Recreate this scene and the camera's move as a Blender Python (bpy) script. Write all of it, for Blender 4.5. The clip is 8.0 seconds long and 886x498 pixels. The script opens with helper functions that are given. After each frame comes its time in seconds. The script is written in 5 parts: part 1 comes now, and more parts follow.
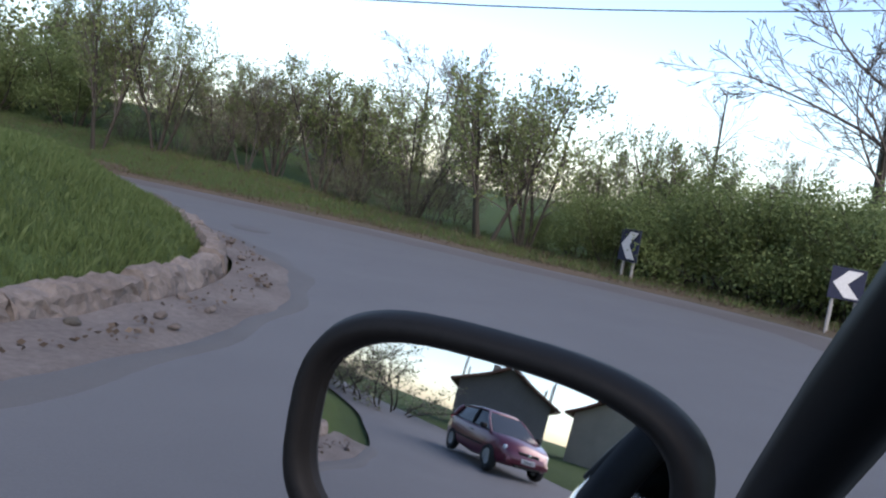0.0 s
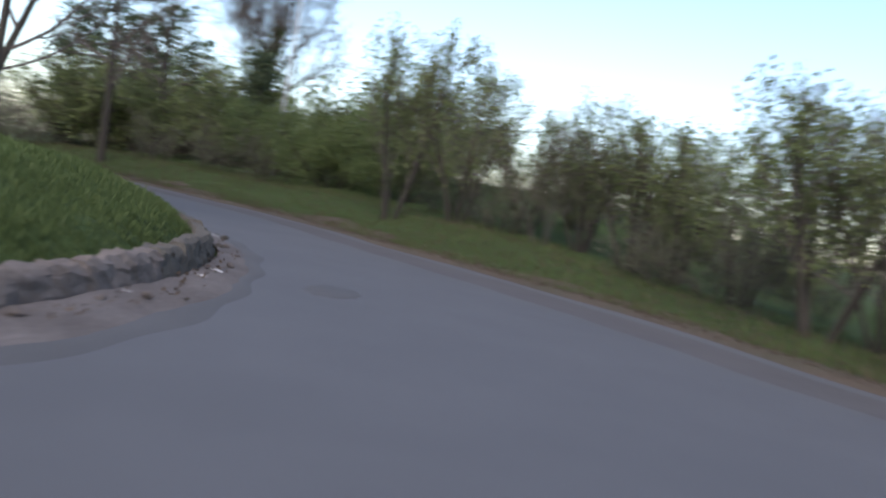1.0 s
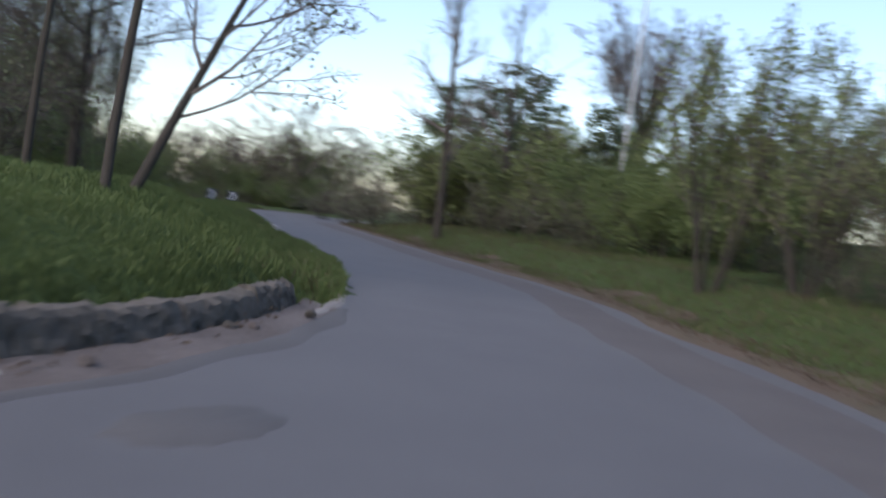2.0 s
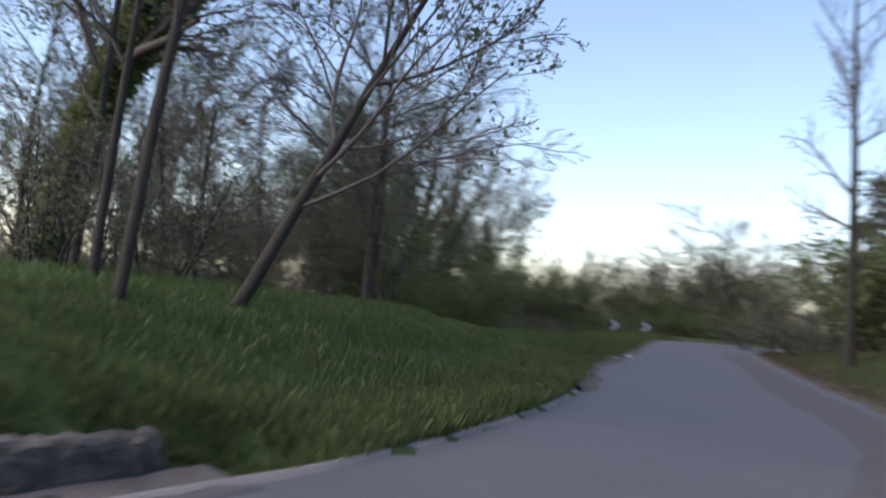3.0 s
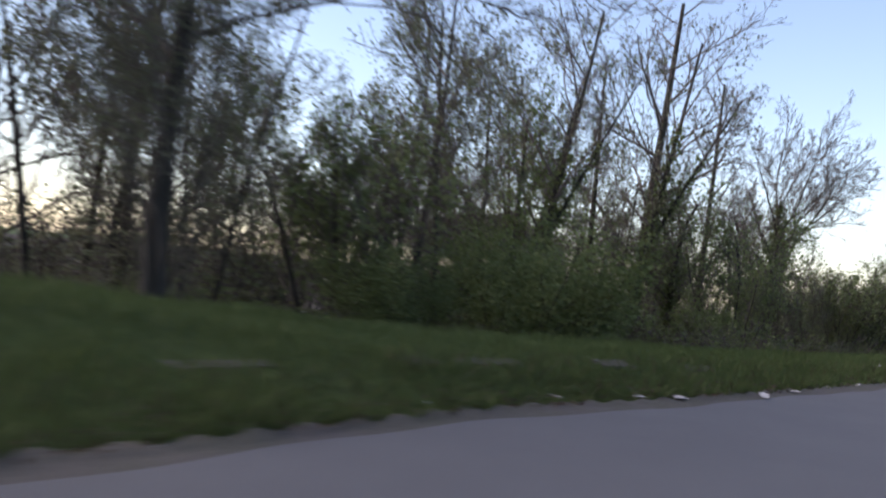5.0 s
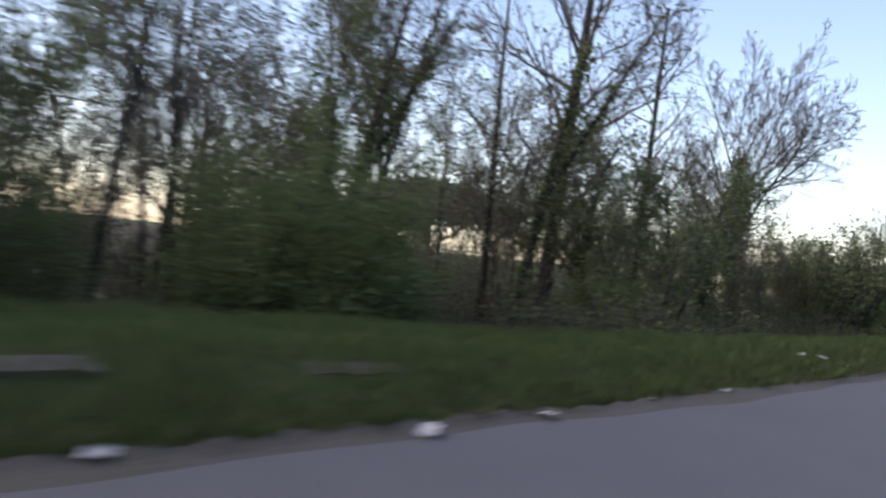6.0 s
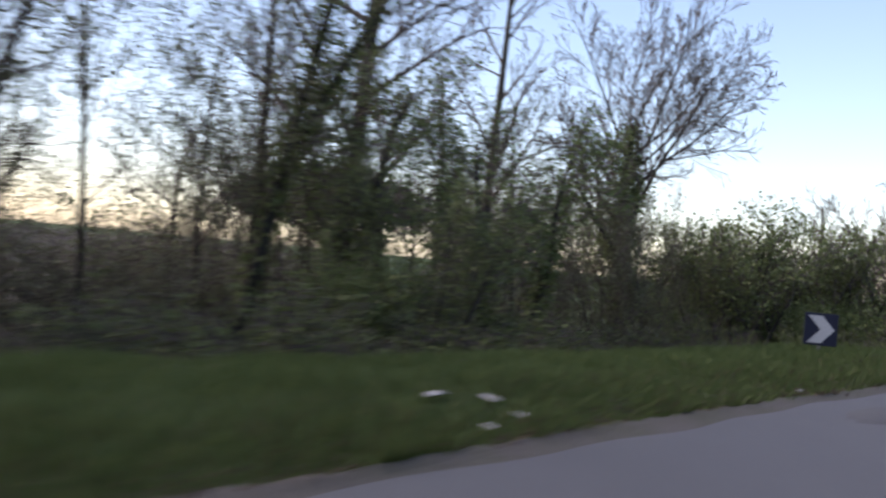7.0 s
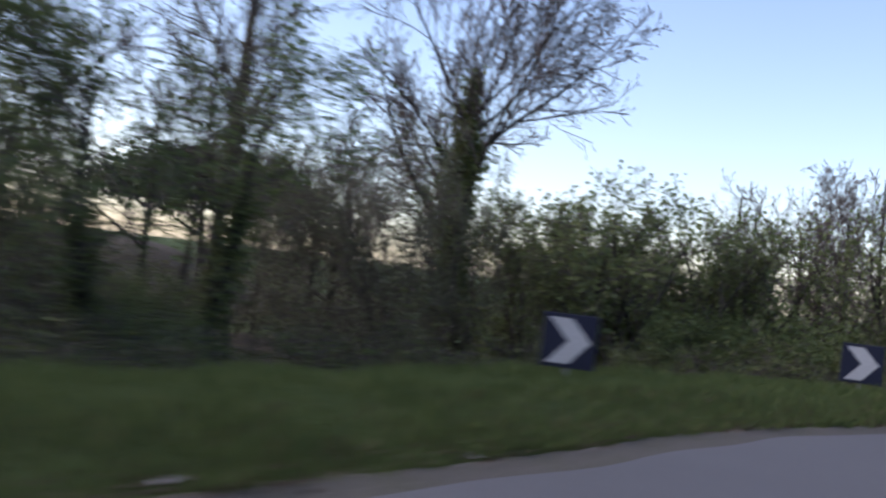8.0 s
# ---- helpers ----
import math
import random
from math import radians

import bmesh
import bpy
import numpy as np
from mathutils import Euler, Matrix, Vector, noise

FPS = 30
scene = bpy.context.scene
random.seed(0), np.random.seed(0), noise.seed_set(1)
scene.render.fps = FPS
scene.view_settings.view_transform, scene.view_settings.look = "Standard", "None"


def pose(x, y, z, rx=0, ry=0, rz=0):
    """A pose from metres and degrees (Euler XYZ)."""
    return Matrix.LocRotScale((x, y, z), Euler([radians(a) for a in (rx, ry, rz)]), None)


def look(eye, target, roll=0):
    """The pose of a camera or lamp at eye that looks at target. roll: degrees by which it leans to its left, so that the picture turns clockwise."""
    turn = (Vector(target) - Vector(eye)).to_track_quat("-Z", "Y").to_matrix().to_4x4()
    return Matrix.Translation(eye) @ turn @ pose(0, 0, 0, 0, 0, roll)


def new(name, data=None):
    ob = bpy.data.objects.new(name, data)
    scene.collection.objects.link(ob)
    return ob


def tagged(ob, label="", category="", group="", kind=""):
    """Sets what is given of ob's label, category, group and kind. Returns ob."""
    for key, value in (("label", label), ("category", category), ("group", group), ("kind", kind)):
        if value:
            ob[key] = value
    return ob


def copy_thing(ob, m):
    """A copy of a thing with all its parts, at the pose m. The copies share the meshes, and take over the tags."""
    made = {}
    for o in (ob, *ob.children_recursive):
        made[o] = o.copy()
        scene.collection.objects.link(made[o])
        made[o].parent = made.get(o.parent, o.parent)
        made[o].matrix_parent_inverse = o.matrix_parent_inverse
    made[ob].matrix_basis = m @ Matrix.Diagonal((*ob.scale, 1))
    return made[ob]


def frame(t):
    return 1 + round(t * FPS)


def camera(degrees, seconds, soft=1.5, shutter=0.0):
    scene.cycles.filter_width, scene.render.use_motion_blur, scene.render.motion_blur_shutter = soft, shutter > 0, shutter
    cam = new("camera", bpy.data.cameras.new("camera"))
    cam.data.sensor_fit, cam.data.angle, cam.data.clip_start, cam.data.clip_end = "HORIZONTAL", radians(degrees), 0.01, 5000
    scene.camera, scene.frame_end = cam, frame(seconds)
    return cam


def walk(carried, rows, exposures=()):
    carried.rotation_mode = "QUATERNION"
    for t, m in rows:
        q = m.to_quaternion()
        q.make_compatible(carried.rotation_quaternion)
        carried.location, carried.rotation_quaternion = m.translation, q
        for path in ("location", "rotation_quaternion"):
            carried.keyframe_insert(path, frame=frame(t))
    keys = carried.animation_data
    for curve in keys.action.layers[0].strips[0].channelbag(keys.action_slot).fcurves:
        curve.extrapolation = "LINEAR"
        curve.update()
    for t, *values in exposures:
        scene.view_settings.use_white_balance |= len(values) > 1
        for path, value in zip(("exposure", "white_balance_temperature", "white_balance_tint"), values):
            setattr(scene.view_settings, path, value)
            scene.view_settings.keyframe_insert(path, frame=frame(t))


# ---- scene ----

# ================= camera and walk =================
cam = camera(52.2, 8.0, soft=2.2, shutter=0.65)
# seconds, place, yaw, pitch, roll
PATH = [
    (0, 0.00, 0.00, 1.22, 0.00, -4.28, -10.05),
    (0.034, 0.00, 0.00, 1.22, 0.00, -4.28, -10.05),
    (0.1, 0.36, 0.53, 1.21, 2.19, -3.72, -9.53),
    (0.2, 0.72, 1.07, 1.19, 4.40, -3.12, -9.29),
    (0.4, 1.40, 2.16, 1.16, 9.01, -2.48, -9.60),
    (0.5, 1.61, 2.77, 1.14, 12.36, -2.76, -9.85),
    (0.6, 1.87, 3.43, 1.13, 16.05, -3.07, -9.79),
    (0.7, 2.11, 4.12, 1.12, 19.48, -3.09, -9.88),
    (0.9, 2.43, 5.51, 1.10, 26.66, -2.87, -10.10),
    (1, 2.57, 6.18, 1.09, 29.36, -2.91, -10.11),
    (1.2, 2.37, 7.39, 1.09, 35.15, -3.16, -9.32),
    (1.6, 1.97, 9.82, 1.11, 45.95, -2.93, -8.00),
    (2, 1.29, 12.22, 1.12, 56.61, -1.99, -8.19),
    (2.3, 0.46, 13.93, 1.13, 65.49, -0.99, -8.61),
    (2.5, -0.21, 15.01, 1.14, 72.36, -0.25, -8.08),
    (2.7, -0.86, 16.04, 1.16, 77.62, 1.63, -6.68),
    (2.9, -1.64, 16.93, 1.18, 83.54, 2.53, -5.97),
    (3, -2.02, 17.37, 1.18, 86.40, 3.01, -5.70),
    (3.1, -2.43, 17.81, 1.18, 88.62, 3.08, -5.30),
    (3.3, -3.29, 18.66, 1.17, 92.63, 2.05, -4.98),
    (3.5, -4.23, 19.45, 1.17, 95.95, 1.99, -4.33),
    (3.7, -5.32, 20.27, 1.17, 99.14, 2.35, -3.74),
    (3.9, -6.50, 21.09, 1.16, 101.59, 2.43, -2.90),
    (4, -7.11, 21.48, 1.16, 102.65, 2.40, -2.93),
    (4.2, -8.38, 22.19, 1.17, 104.67, 3.10, -3.68),
    (4.6, -11.08, 23.47, 1.19, 108.61, 2.88, -5.10),
    (5, -13.98, 24.55, 1.21, 111.41, 1.60, -6.08),
    (5.3, -16.27, 25.18, 1.21, 112.24, 0.65, -6.39),
    (5.5, -17.85, 25.48, 1.20, 112.11, 0.28, -6.16),
    (5.7, -19.35, 25.87, 1.17, 112.65, 0.17, -4.99),
    (6, -21.71, 26.37, 1.16, 112.18, 0.25, -6.04),
    (6.5, -25.85, 27.62, 1.20, 111.62, 0.33, -6.75),
    (7, -30.09, 28.87, 1.22, 111.71, 0.73, -5.40),
    (7.3, -32.65, 29.49, 1.22, 111.48, 1.29, -4.97),
    (7.5, -34.33, 29.95, 1.22, 111.94, 1.42, -5.01),
    (7.7, -35.95, 30.58, 1.21, 111.77, 1.42, -5.54),
    (8, -38.35, 31.63, 1.20, 111.97, 1.45, -7.01),
]
walk(cam, [(t, pose(x, y, z, 90 + pitch, roll, yaw)) for t, x, y, z, yaw, pitch, roll in PATH], exposures=[(0.0, 1.90, 6500, 13), (1.0, 1.80, 6550, 13), (3.0, 1.78, 6650, 17), (4.5, 1.78, 6850, 20), (5.6, 1.92, 6950, 21), (7.2, 1.92, 6950, 21), (8.0, 1.80, 6600, 21)])

# ================= sky, sun, exposure =================
world = bpy.data.worlds.new("dusk_sky")
scene.world = world
world.use_nodes = True
wn = world.node_tree.nodes
sky = wn.new("ShaderNodeTexSky")
sky.sky_type = "NISHITA"
sky.sun_disc = False
sky.sun_elevation = radians(38)
sky.sun_rotation = radians(163)
sky.air_density = 1.0
sky.dust_density = 0.8
sky.ozone_density = 1.5
wn["Background"].inputs["Strength"].default_value = 0.078
world.node_tree.links.new(sky.outputs["Color"], wn["Background"].inputs["Color"])
sun = new("sun", bpy.data.lights.new("sun", "SUN"))
sun.data.energy = 1.0
sun.data.angle = radians(60)
sun.data.color = (1.0, 0.86, 0.76)
sun.matrix_world = look((14.6, -47.8, 39.1), (0, 0, 0))


# ================= materials =================
def material(name, build):
    m = bpy.data.materials.new(name)
    m.use_nodes = True
    nt = m.node_tree
    bsdf = nt.nodes["Principled BSDF"]
    build(nt, bsdf)
    return m


def ramp(nt, fac, stops):
    r = nt.nodes.new("ShaderNodeValToRGB")
    el = r.color_ramp.elements
    while len(el) < len(stops):
        el.new(0.5)
    for e, (p, c) in zip(el, stops):
        e.position, e.color = p, (*c, 1)
    nt.links.new(fac, r.inputs["Fac"])
    return r.outputs["Color"]


def noise_fac(nt, scale, detail=4.0, rough=0.6, kind="Object", stretch=None):
    tc = nt.nodes.new("ShaderNodeTexCoord")
    out = tc.outputs[kind]
    if stretch:
        mp = nt.nodes.new("ShaderNodeMapping")
        mp.inputs["Scale"].default_value = stretch
        nt.links.new(out, mp.inputs["Vector"])
        out = mp.outputs["Vector"]
    n = nt.nodes.new("ShaderNodeTexNoise")
    n.inputs["Scale"].default_value = scale
    n.inputs["Detail"].default_value = detail
    n.inputs["Roughness"].default_value = rough
    nt.links.new(out, n.inputs["Vector"])
    return n.outputs["Fac"]


def mix_colour(nt, fac, a, b, mode="MIX"):
    m = nt.nodes.new("ShaderNodeMix")
    m.data_type, m.blend_type = "RGBA", mode
    for value, slot in ((fac, 0), (a, 6), (b, 7)):
        if isinstance(value, (int, float)):
            m.inputs[slot].default_value = value
        elif isinstance(value, tuple):
            m.inputs[slot].default_value = (*value, 1)
        else:
            nt.links.new(value, m.inputs[slot])
    return m.outputs[2]


def bump(nt, bsdf, height, strength, distance):
    b = nt.nodes.new("ShaderNodeBump")
    b.inputs["Strength"].default_value = strength
    b.inputs["Distance"].default_value = distance
    nt.links.new(height, b.inputs["Height"])
    nt.links.new(b.outputs["Normal"], bsdf.inputs["Normal"])


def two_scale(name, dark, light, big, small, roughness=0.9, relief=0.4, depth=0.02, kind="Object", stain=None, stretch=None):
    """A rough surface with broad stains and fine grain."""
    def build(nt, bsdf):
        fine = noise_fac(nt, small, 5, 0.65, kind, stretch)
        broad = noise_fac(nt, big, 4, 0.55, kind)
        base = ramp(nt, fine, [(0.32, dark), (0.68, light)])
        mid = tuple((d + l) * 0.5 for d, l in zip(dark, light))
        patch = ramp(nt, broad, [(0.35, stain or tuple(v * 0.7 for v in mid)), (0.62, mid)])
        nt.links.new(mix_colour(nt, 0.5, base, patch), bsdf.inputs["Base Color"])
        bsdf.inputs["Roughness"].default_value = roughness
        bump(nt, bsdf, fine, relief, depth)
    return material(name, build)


def leaf_material(name, dark, light):
    """Thin leaves, a little different from clump to clump and tree to tree."""
    def build(nt, bsdf):
        geo = nt.nodes.new("ShaderNodeNewGeometry")
        info = nt.nodes.new("ShaderNodeObjectInfo")
        c1 = ramp(nt, geo.outputs["Random Per Island"], [(0.0, dark), (1.0, light)])
        c2 = ramp(nt, info.outputs["Random"], [(0.0, tuple(v * 0.8 for v in dark)), (1.0, light)])
        col = mix_colour(nt, 0.35, c1, c2)
        nt.links.new(col, bsdf.inputs["Base Color"])
        bsdf.inputs["Roughness"].default_value = 0.6
        bsdf.inputs["Specular IOR Level"].default_value = 0.25
        tr = nt.nodes.new("ShaderNodeBsdfTranslucent")
        nt.links.new(col, tr.inputs["Color"])
        mx = nt.nodes.new("ShaderNodeMixShader")
        mx.inputs[0].default_value = 0.4
        nt.links.new(bsdf.outputs[0], mx.inputs[1])
        nt.links.new(tr.outputs[0], mx.inputs[2])
        nt.links.new(mx.outputs[0], nt.nodes["Material Output"].inputs["Surface"])
    return material(name, build)


def plain(name, colour, roughness=0.5, metal=0.0, coat=0.0, grain=0.12, scale=30.0, gloss=0.5):
    def build(nt, bsdf):
        f = noise_fac(nt, scale, 4, 0.6)
        col = ramp(nt, f, [(0.3, tuple(c * (1 - grain) for c in colour)), (0.7, tuple(min(1, c * (1 + grain)) for c in colour))])
        nt.links.new(col, bsdf.inputs["Base Color"])
        bsdf.inputs["Roughness"].default_value = roughness
        bsdf.inputs["Metallic"].default_value = metal
        bsdf.inputs["Coat Weight"].default_value = coat
        bsdf.inputs["Specular IOR Level"].default_value = gloss
    return material(name, build)


def build_asphalt(nt, bsdf):
    fine = noise_fac(nt, 60, 5, 0.7)
    broad = noise_fac(nt, 0.35, 4, 0.6)
    long = noise_fac(nt, 0.9, 4, 0.6)
    c = ramp(nt, fine, [(0.3, (0.067, 0.069, 0.075)), (0.7, (0.098, 0.102, 0.110))])
    s = ramp(nt, broad, [(0.35, (0.068, 0.071, 0.078)), (0.65, (0.095, 0.098, 0.106))])
    l = ramp(nt, long, [(0.4, (0.071, 0.074, 0.081)), (0.62, (0.093, 0.097, 0.105))])
    nt.links.new(mix_colour(nt, 0.5, c, mix_colour(nt, 0.5, s, l)), bsdf.inputs["Base Color"])
    bsdf.inputs["Roughness"].default_value = 0.78
    bump(nt, bsdf, fine, 0.35, 0.006)


def build_turf(nt, bsdf):
    fine = noise_fac(nt, 22, 5, 0.7)
    mid = noise_fac(nt, 2.2, 5, 0.6)
    broad = noise_fac(nt, 0.25, 3, 0.5)
    g = ramp(nt, fine, [(0.3, (0.032, 0.052, 0.020)), (0.55, (0.056, 0.088, 0.031)), (0.75, (0.081, 0.109, 0.051))])
    b = ramp(nt, mid, [(0.33, (0.052, 0.059, 0.038)), (0.5, (0.053, 0.082, 0.031)), (0.7, (0.064, 0.105, 0.038))])
    d = ramp(nt, broad, [(0.3, (0.045, 0.064, 0.030)), (0.6, (0.063, 0.093, 0.038))])
    nt.links.new(mix_colour(nt, 0.45, g, mix_colour(nt, 0.45, b, d)), bsdf.inputs["Base Color"])
    bsdf.inputs["Roughness"].default_value = 0.95
    bsdf.inputs["Specular IOR Level"].default_value = 0.1
    bump(nt, bsdf, fine, 0.8, 0.06)


def build_bark(nt, bsdf):
    f = noise_fac(nt, 9, 6, 0.7, "Object", (1, 1, 0.18))
    g = noise_fac(nt, 1.3, 4, 0.6)
    c = ramp(nt, f, [(0.3, (0.014, 0.012, 0.010)), (0.6, (0.040, 0.034, 0.028)), (0.8, (0.064, 0.058, 0.048))])
    m = ramp(nt, g, [(0.45, (0.034, 0.030, 0.025)), (0.7, (0.030, 0.034, 0.017))])
    nt.links.new(mix_colour(nt, 0.4, c, m), bsdf.inputs["Base Color"])
    bsdf.inputs["Roughness"].default_value = 0.92
    bump(nt, bsdf, f, 0.7, 0.03)


M = {}
M["asphalt"] = material("asphalt", build_asphalt)
M["asphalt_new"] = two_scale("asphalt_patch", (0.060, 0.060, 0.063), (0.089, 0.089, 0.092), 0.8, 70, 0.8, 0.3, 0.005)
M["asphalt_edge"] = two_scale("asphalt_edge_strip", (0.057, 0.054, 0.054), (0.100, 0.094, 0.094), 0.9, 40, 0.85, 0.4, 0.008)
M["turf"] = material("turf", build_turf)
M["litter_soil"] = two_scale("leaf_litter", (0.038, 0.028, 0.020), (0.119, 0.087, 0.059), 1.2, 26, 0.95, 0.7, 0.03, stain=(0.049, 0.052, 0.025))
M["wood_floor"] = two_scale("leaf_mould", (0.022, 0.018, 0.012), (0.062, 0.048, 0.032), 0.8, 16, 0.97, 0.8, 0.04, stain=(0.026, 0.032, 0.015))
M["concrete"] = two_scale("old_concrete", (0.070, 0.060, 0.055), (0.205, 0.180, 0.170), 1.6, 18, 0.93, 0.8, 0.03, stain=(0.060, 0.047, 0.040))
M["gutter"] = two_scale("worn_gutter", (0.064, 0.056, 0.053), (0.160, 0.142, 0.136), 1.1, 20, 0.9, 0.5, 0.02, stain=(0.043, 0.033, 0.029))
M["edge_line"] = two_scale("pale_edge_strip", (0.140, 0.133, 0.130), (0.252, 0.241, 0.231), 1.4, 25, 0.85, 0.4, 0.01)
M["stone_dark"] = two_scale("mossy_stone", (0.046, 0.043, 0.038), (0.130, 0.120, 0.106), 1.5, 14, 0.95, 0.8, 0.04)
M["grit"] = two_scale("road_grit", (0.045, 0.041, 0.038), (0.115, 0.105, 0.097), 1.3, 30, 0.95, 0.6, 0.02, stain=(0.049, 0.056, 0.029))
M["bark"] = material("bark", build_bark)
M["bark_pale"] = two_scale("pale_bark", (0.026, 0.024, 0.021), (0.064, 0.059, 0.051), 1.5, 12, 0.9, 0.5, 0.02, stretch=(1, 1, 0.2))
M["twig"] = two_scale("twig_bark", (0.060, 0.050, 0.045), (0.13, 0.11, 0.10), 1.0, 8, 0.9, 0.2, 0.01)
M["leaf_spring"] = leaf_material("spring_leaves", (0.105, 0.138, 0.054), (0.190, 0.230, 0.096))
M["leaf_dark"] = leaf_material("dark_leaves", (0.084, 0.120, 0.045), (0.160, 0.208, 0.080))
M["leaf_grey"] = leaf_material("grey_green_leaves", (0.080, 0.092, 0.054), (0.185, 0.205, 0.120))
M["ivy"] = leaf_material("ivy_leaves", (0.066, 0.090, 0.034), (0.150, 0.185, 0.072))
M["needle"] = leaf_material("needles", (0.040, 0.060, 0.032), (0.095, 0.125, 0.068))
M["dead_leaf"] = leaf_material("dead_leaves", (0.060, 0.046, 0.036), (0.135, 0.105, 0.080))
M["grass"] = leaf_material("grass_blades", (0.060, 0.092, 0.030), (0.112, 0.155, 0.056))
M["grass_dry"] = leaf_material("dry_grass", (0.070, 0.059, 0.035), (0.133, 0.115, 0.070))
M["navy"] = plain("navy_sheeting", (0.008, 0.012, 0.035), 0.8)
M["white"] = plain("white_sheeting", (0.504, 0.504, 0.518), 0.45)
M["galvanised"] = plain("galvanised_steel", (0.36, 0.37, 0.38), 0.5, 0.7)
M["grey_post"] = plain("grey_post", (0.210, 0.210, 0.210), 0.7)
M["black_plastic"] = plain("black_plastic", (0.006, 0.006, 0.0065), 0.6, 0, 0, 0.2, 160, 0.22)
M["rubber"] = plain("rubber", (0.016, 0.016, 0.016), 0.85)
M["wine_paint"] = plain("wine_red_paint", (0.105, 0.012, 0.030), 0.32, 0.25, 0.8, 0.05)
M["dark_paint"] = plain("dark_grey_paint", (0.030, 0.031, 0.034), 0.3, 0.3, 0.8, 0.05)
M["chrome"] = plain("chrome", (0.75, 0.76, 0.78), 0.15, 1.0, 0, 0.03)
M["alloy"] = plain("alloy", (0.45, 0.46, 0.48), 0.35, 0.8)
M["dark_glass"] = plain("tinted_glass", (0.012, 0.014, 0.016), 0.06, 0.0, 0, 0.05)
M["lamp_glass"] = plain("headlight_glass", (0.62, 0.64, 0.66), 0.12, 0.2, 0.5, 0.05)
M["amber"] = plain("amber_lens", (0.55, 0.20, 0.03), 0.25)
M["paper"] = plain("crumpled_paper", (0.400, 0.400, 0.405), 0.8)
M["render_beige"] = two_scale("beige_render", (0.210, 0.178, 0.140), (0.322, 0.280, 0.224), 0.7, 14, 0.9, 0.3, 0.01)
M["render_grey"] = two_scale("grey_render", (0.091, 0.081, 0.077), (0.147, 0.133, 0.126), 0.6, 12, 0.9, 0.3, 0.01)
M["roof_tile"] = two_scale("clay_tiles", (0.091, 0.042, 0.029), (0.189, 0.095, 0.070), 1.0, 14, 0.9, 0.5, 0.02)
M["wood_dark"] = plain("dark_wood", (0.06, 0.042, 0.03), 0.7)


def build_mirror(nt, bsdf):
    bsdf.inputs["Base Color"].default_value = (0.80, 0.80, 0.82, 1)
    bsdf.inputs["Metallic"].default_value = 1.0
    bsdf.inputs["Roughness"].default_value = 0.015


M["mirror"] = material("mirror_glass", build_mirror)


# ================= mesh helpers =================
def mesh_from(name, verts, faces, mat, smooth=False):
    """A mesh from arrays of vertices and faces."""
    me = bpy.data.meshes.new(name)
    me.from_pydata([tuple(v) for v in verts], [], [tuple(f) for f in faces])
    me.materials.append(mat)
    if smooth:
        me.shade_smooth()
    return me


def fast_mesh(name, verts, faces, mat, smooth=False):
    """A mesh of faces that all have the same number of corners, from numpy arrays."""
    me = bpy.data.meshes.new(name)
    v, f = np.asarray(verts, dtype=np.float32), np.asarray(faces, dtype=np.int32)
    me.vertices.add(len(v))
    me.vertices.foreach_set("co", v.ravel())
    me.loops.add(f.size)
    me.loops.foreach_set("vertex_index", f.ravel())
    me.polygons.add(len(f))
    me.polygons.foreach_set("loop_start", np.arange(0, f.size, f.shape[1], dtype=np.int32))
    me.update(calc_edges=True)
    me.validate()
    me.materials.append(mat)
    if smooth:
        me.shade_smooth()
    return me


def part(name, data, parent, label="", m=None):
    """Link a mesh as one part under its thing."""
    ob = new(name, data)
    ob.parent = parent
    if m is not None:
        ob.matrix_basis = m
    if label:
        ob["label"] = label
    return ob


def thing(name, m, label, category, group="", data=None):
    ob = new(name, data)
    ob.matrix_basis = m
    return tagged(ob, label, category, group)


def from_bm(name, bm, mat, smooth=False):
    me = bpy.data.meshes.new(name)
    bm.normal_update()
    bm.to_mesh(me)
    bm.free()
    me.materials.append(mat)
    if smooth:
        me.shade_smooth()
    return me


def box_bm(sx, sy, sz, bevel=0.0, at=(0, 0, 0), segments=2):
    bm = bmesh.new()
    bmesh.ops.create_cube(bm, size=1.0)
    bmesh.ops.scale(bm, vec=(sx, sy, sz), verts=bm.verts)
    if bevel:
        bmesh.ops.bevel(bm, geom=bm.edges[:], offset=bevel, segments=segments, affect="EDGES", profile=0.5)
    bmesh.ops.translate(bm, vec=at, verts=bm.verts)
    return bm


def sweep(points, radii, sides=8):
    """Vertices and quads of a tube along points."""
    P = np.asarray(points, float)
    n = len(P)
    T = np.gradient(P, axis=0)
    T /= np.linalg.norm(T, axis=1)[:, None] + 1e-9
    ref = np.array([0.31, 0.95, 0.05]) if abs(T[0][2]) > 0.5 else np.array([0.0, 0.0, 1.0])
    U = np.cross(T, ref)
    U /= np.linalg.norm(U, axis=1)[:, None] + 1e-9
    V = np.cross(T, U)
    a = np.arange(sides) * 2 * np.pi / sides
    R = np.asarray(radii, float)[:, None, None]
    ring = P[:, None, :] + R * (np.cos(a)[None, :, None] * U[:, None, :] + np.sin(a)[None, :, None] * V[:, None, :])
    verts = ring.reshape(-1, 3)
    i = np.arange(n - 1)[:, None] * sides
    j = np.arange(sides)[None, :]
    k = (j + 1) % sides
    faces = np.stack([i + j, i + k, i + sides + k, i + sides + j], -1).reshape(-1, 4)
    return verts, faces


def join_tubes(tubes):
    vs, fs, n = [], [], 0
    for v, f in tubes:
        vs.append(v)
        fs.append(f + n)
        n += len(v)
    return np.concatenate(vs), np.concatenate(fs)


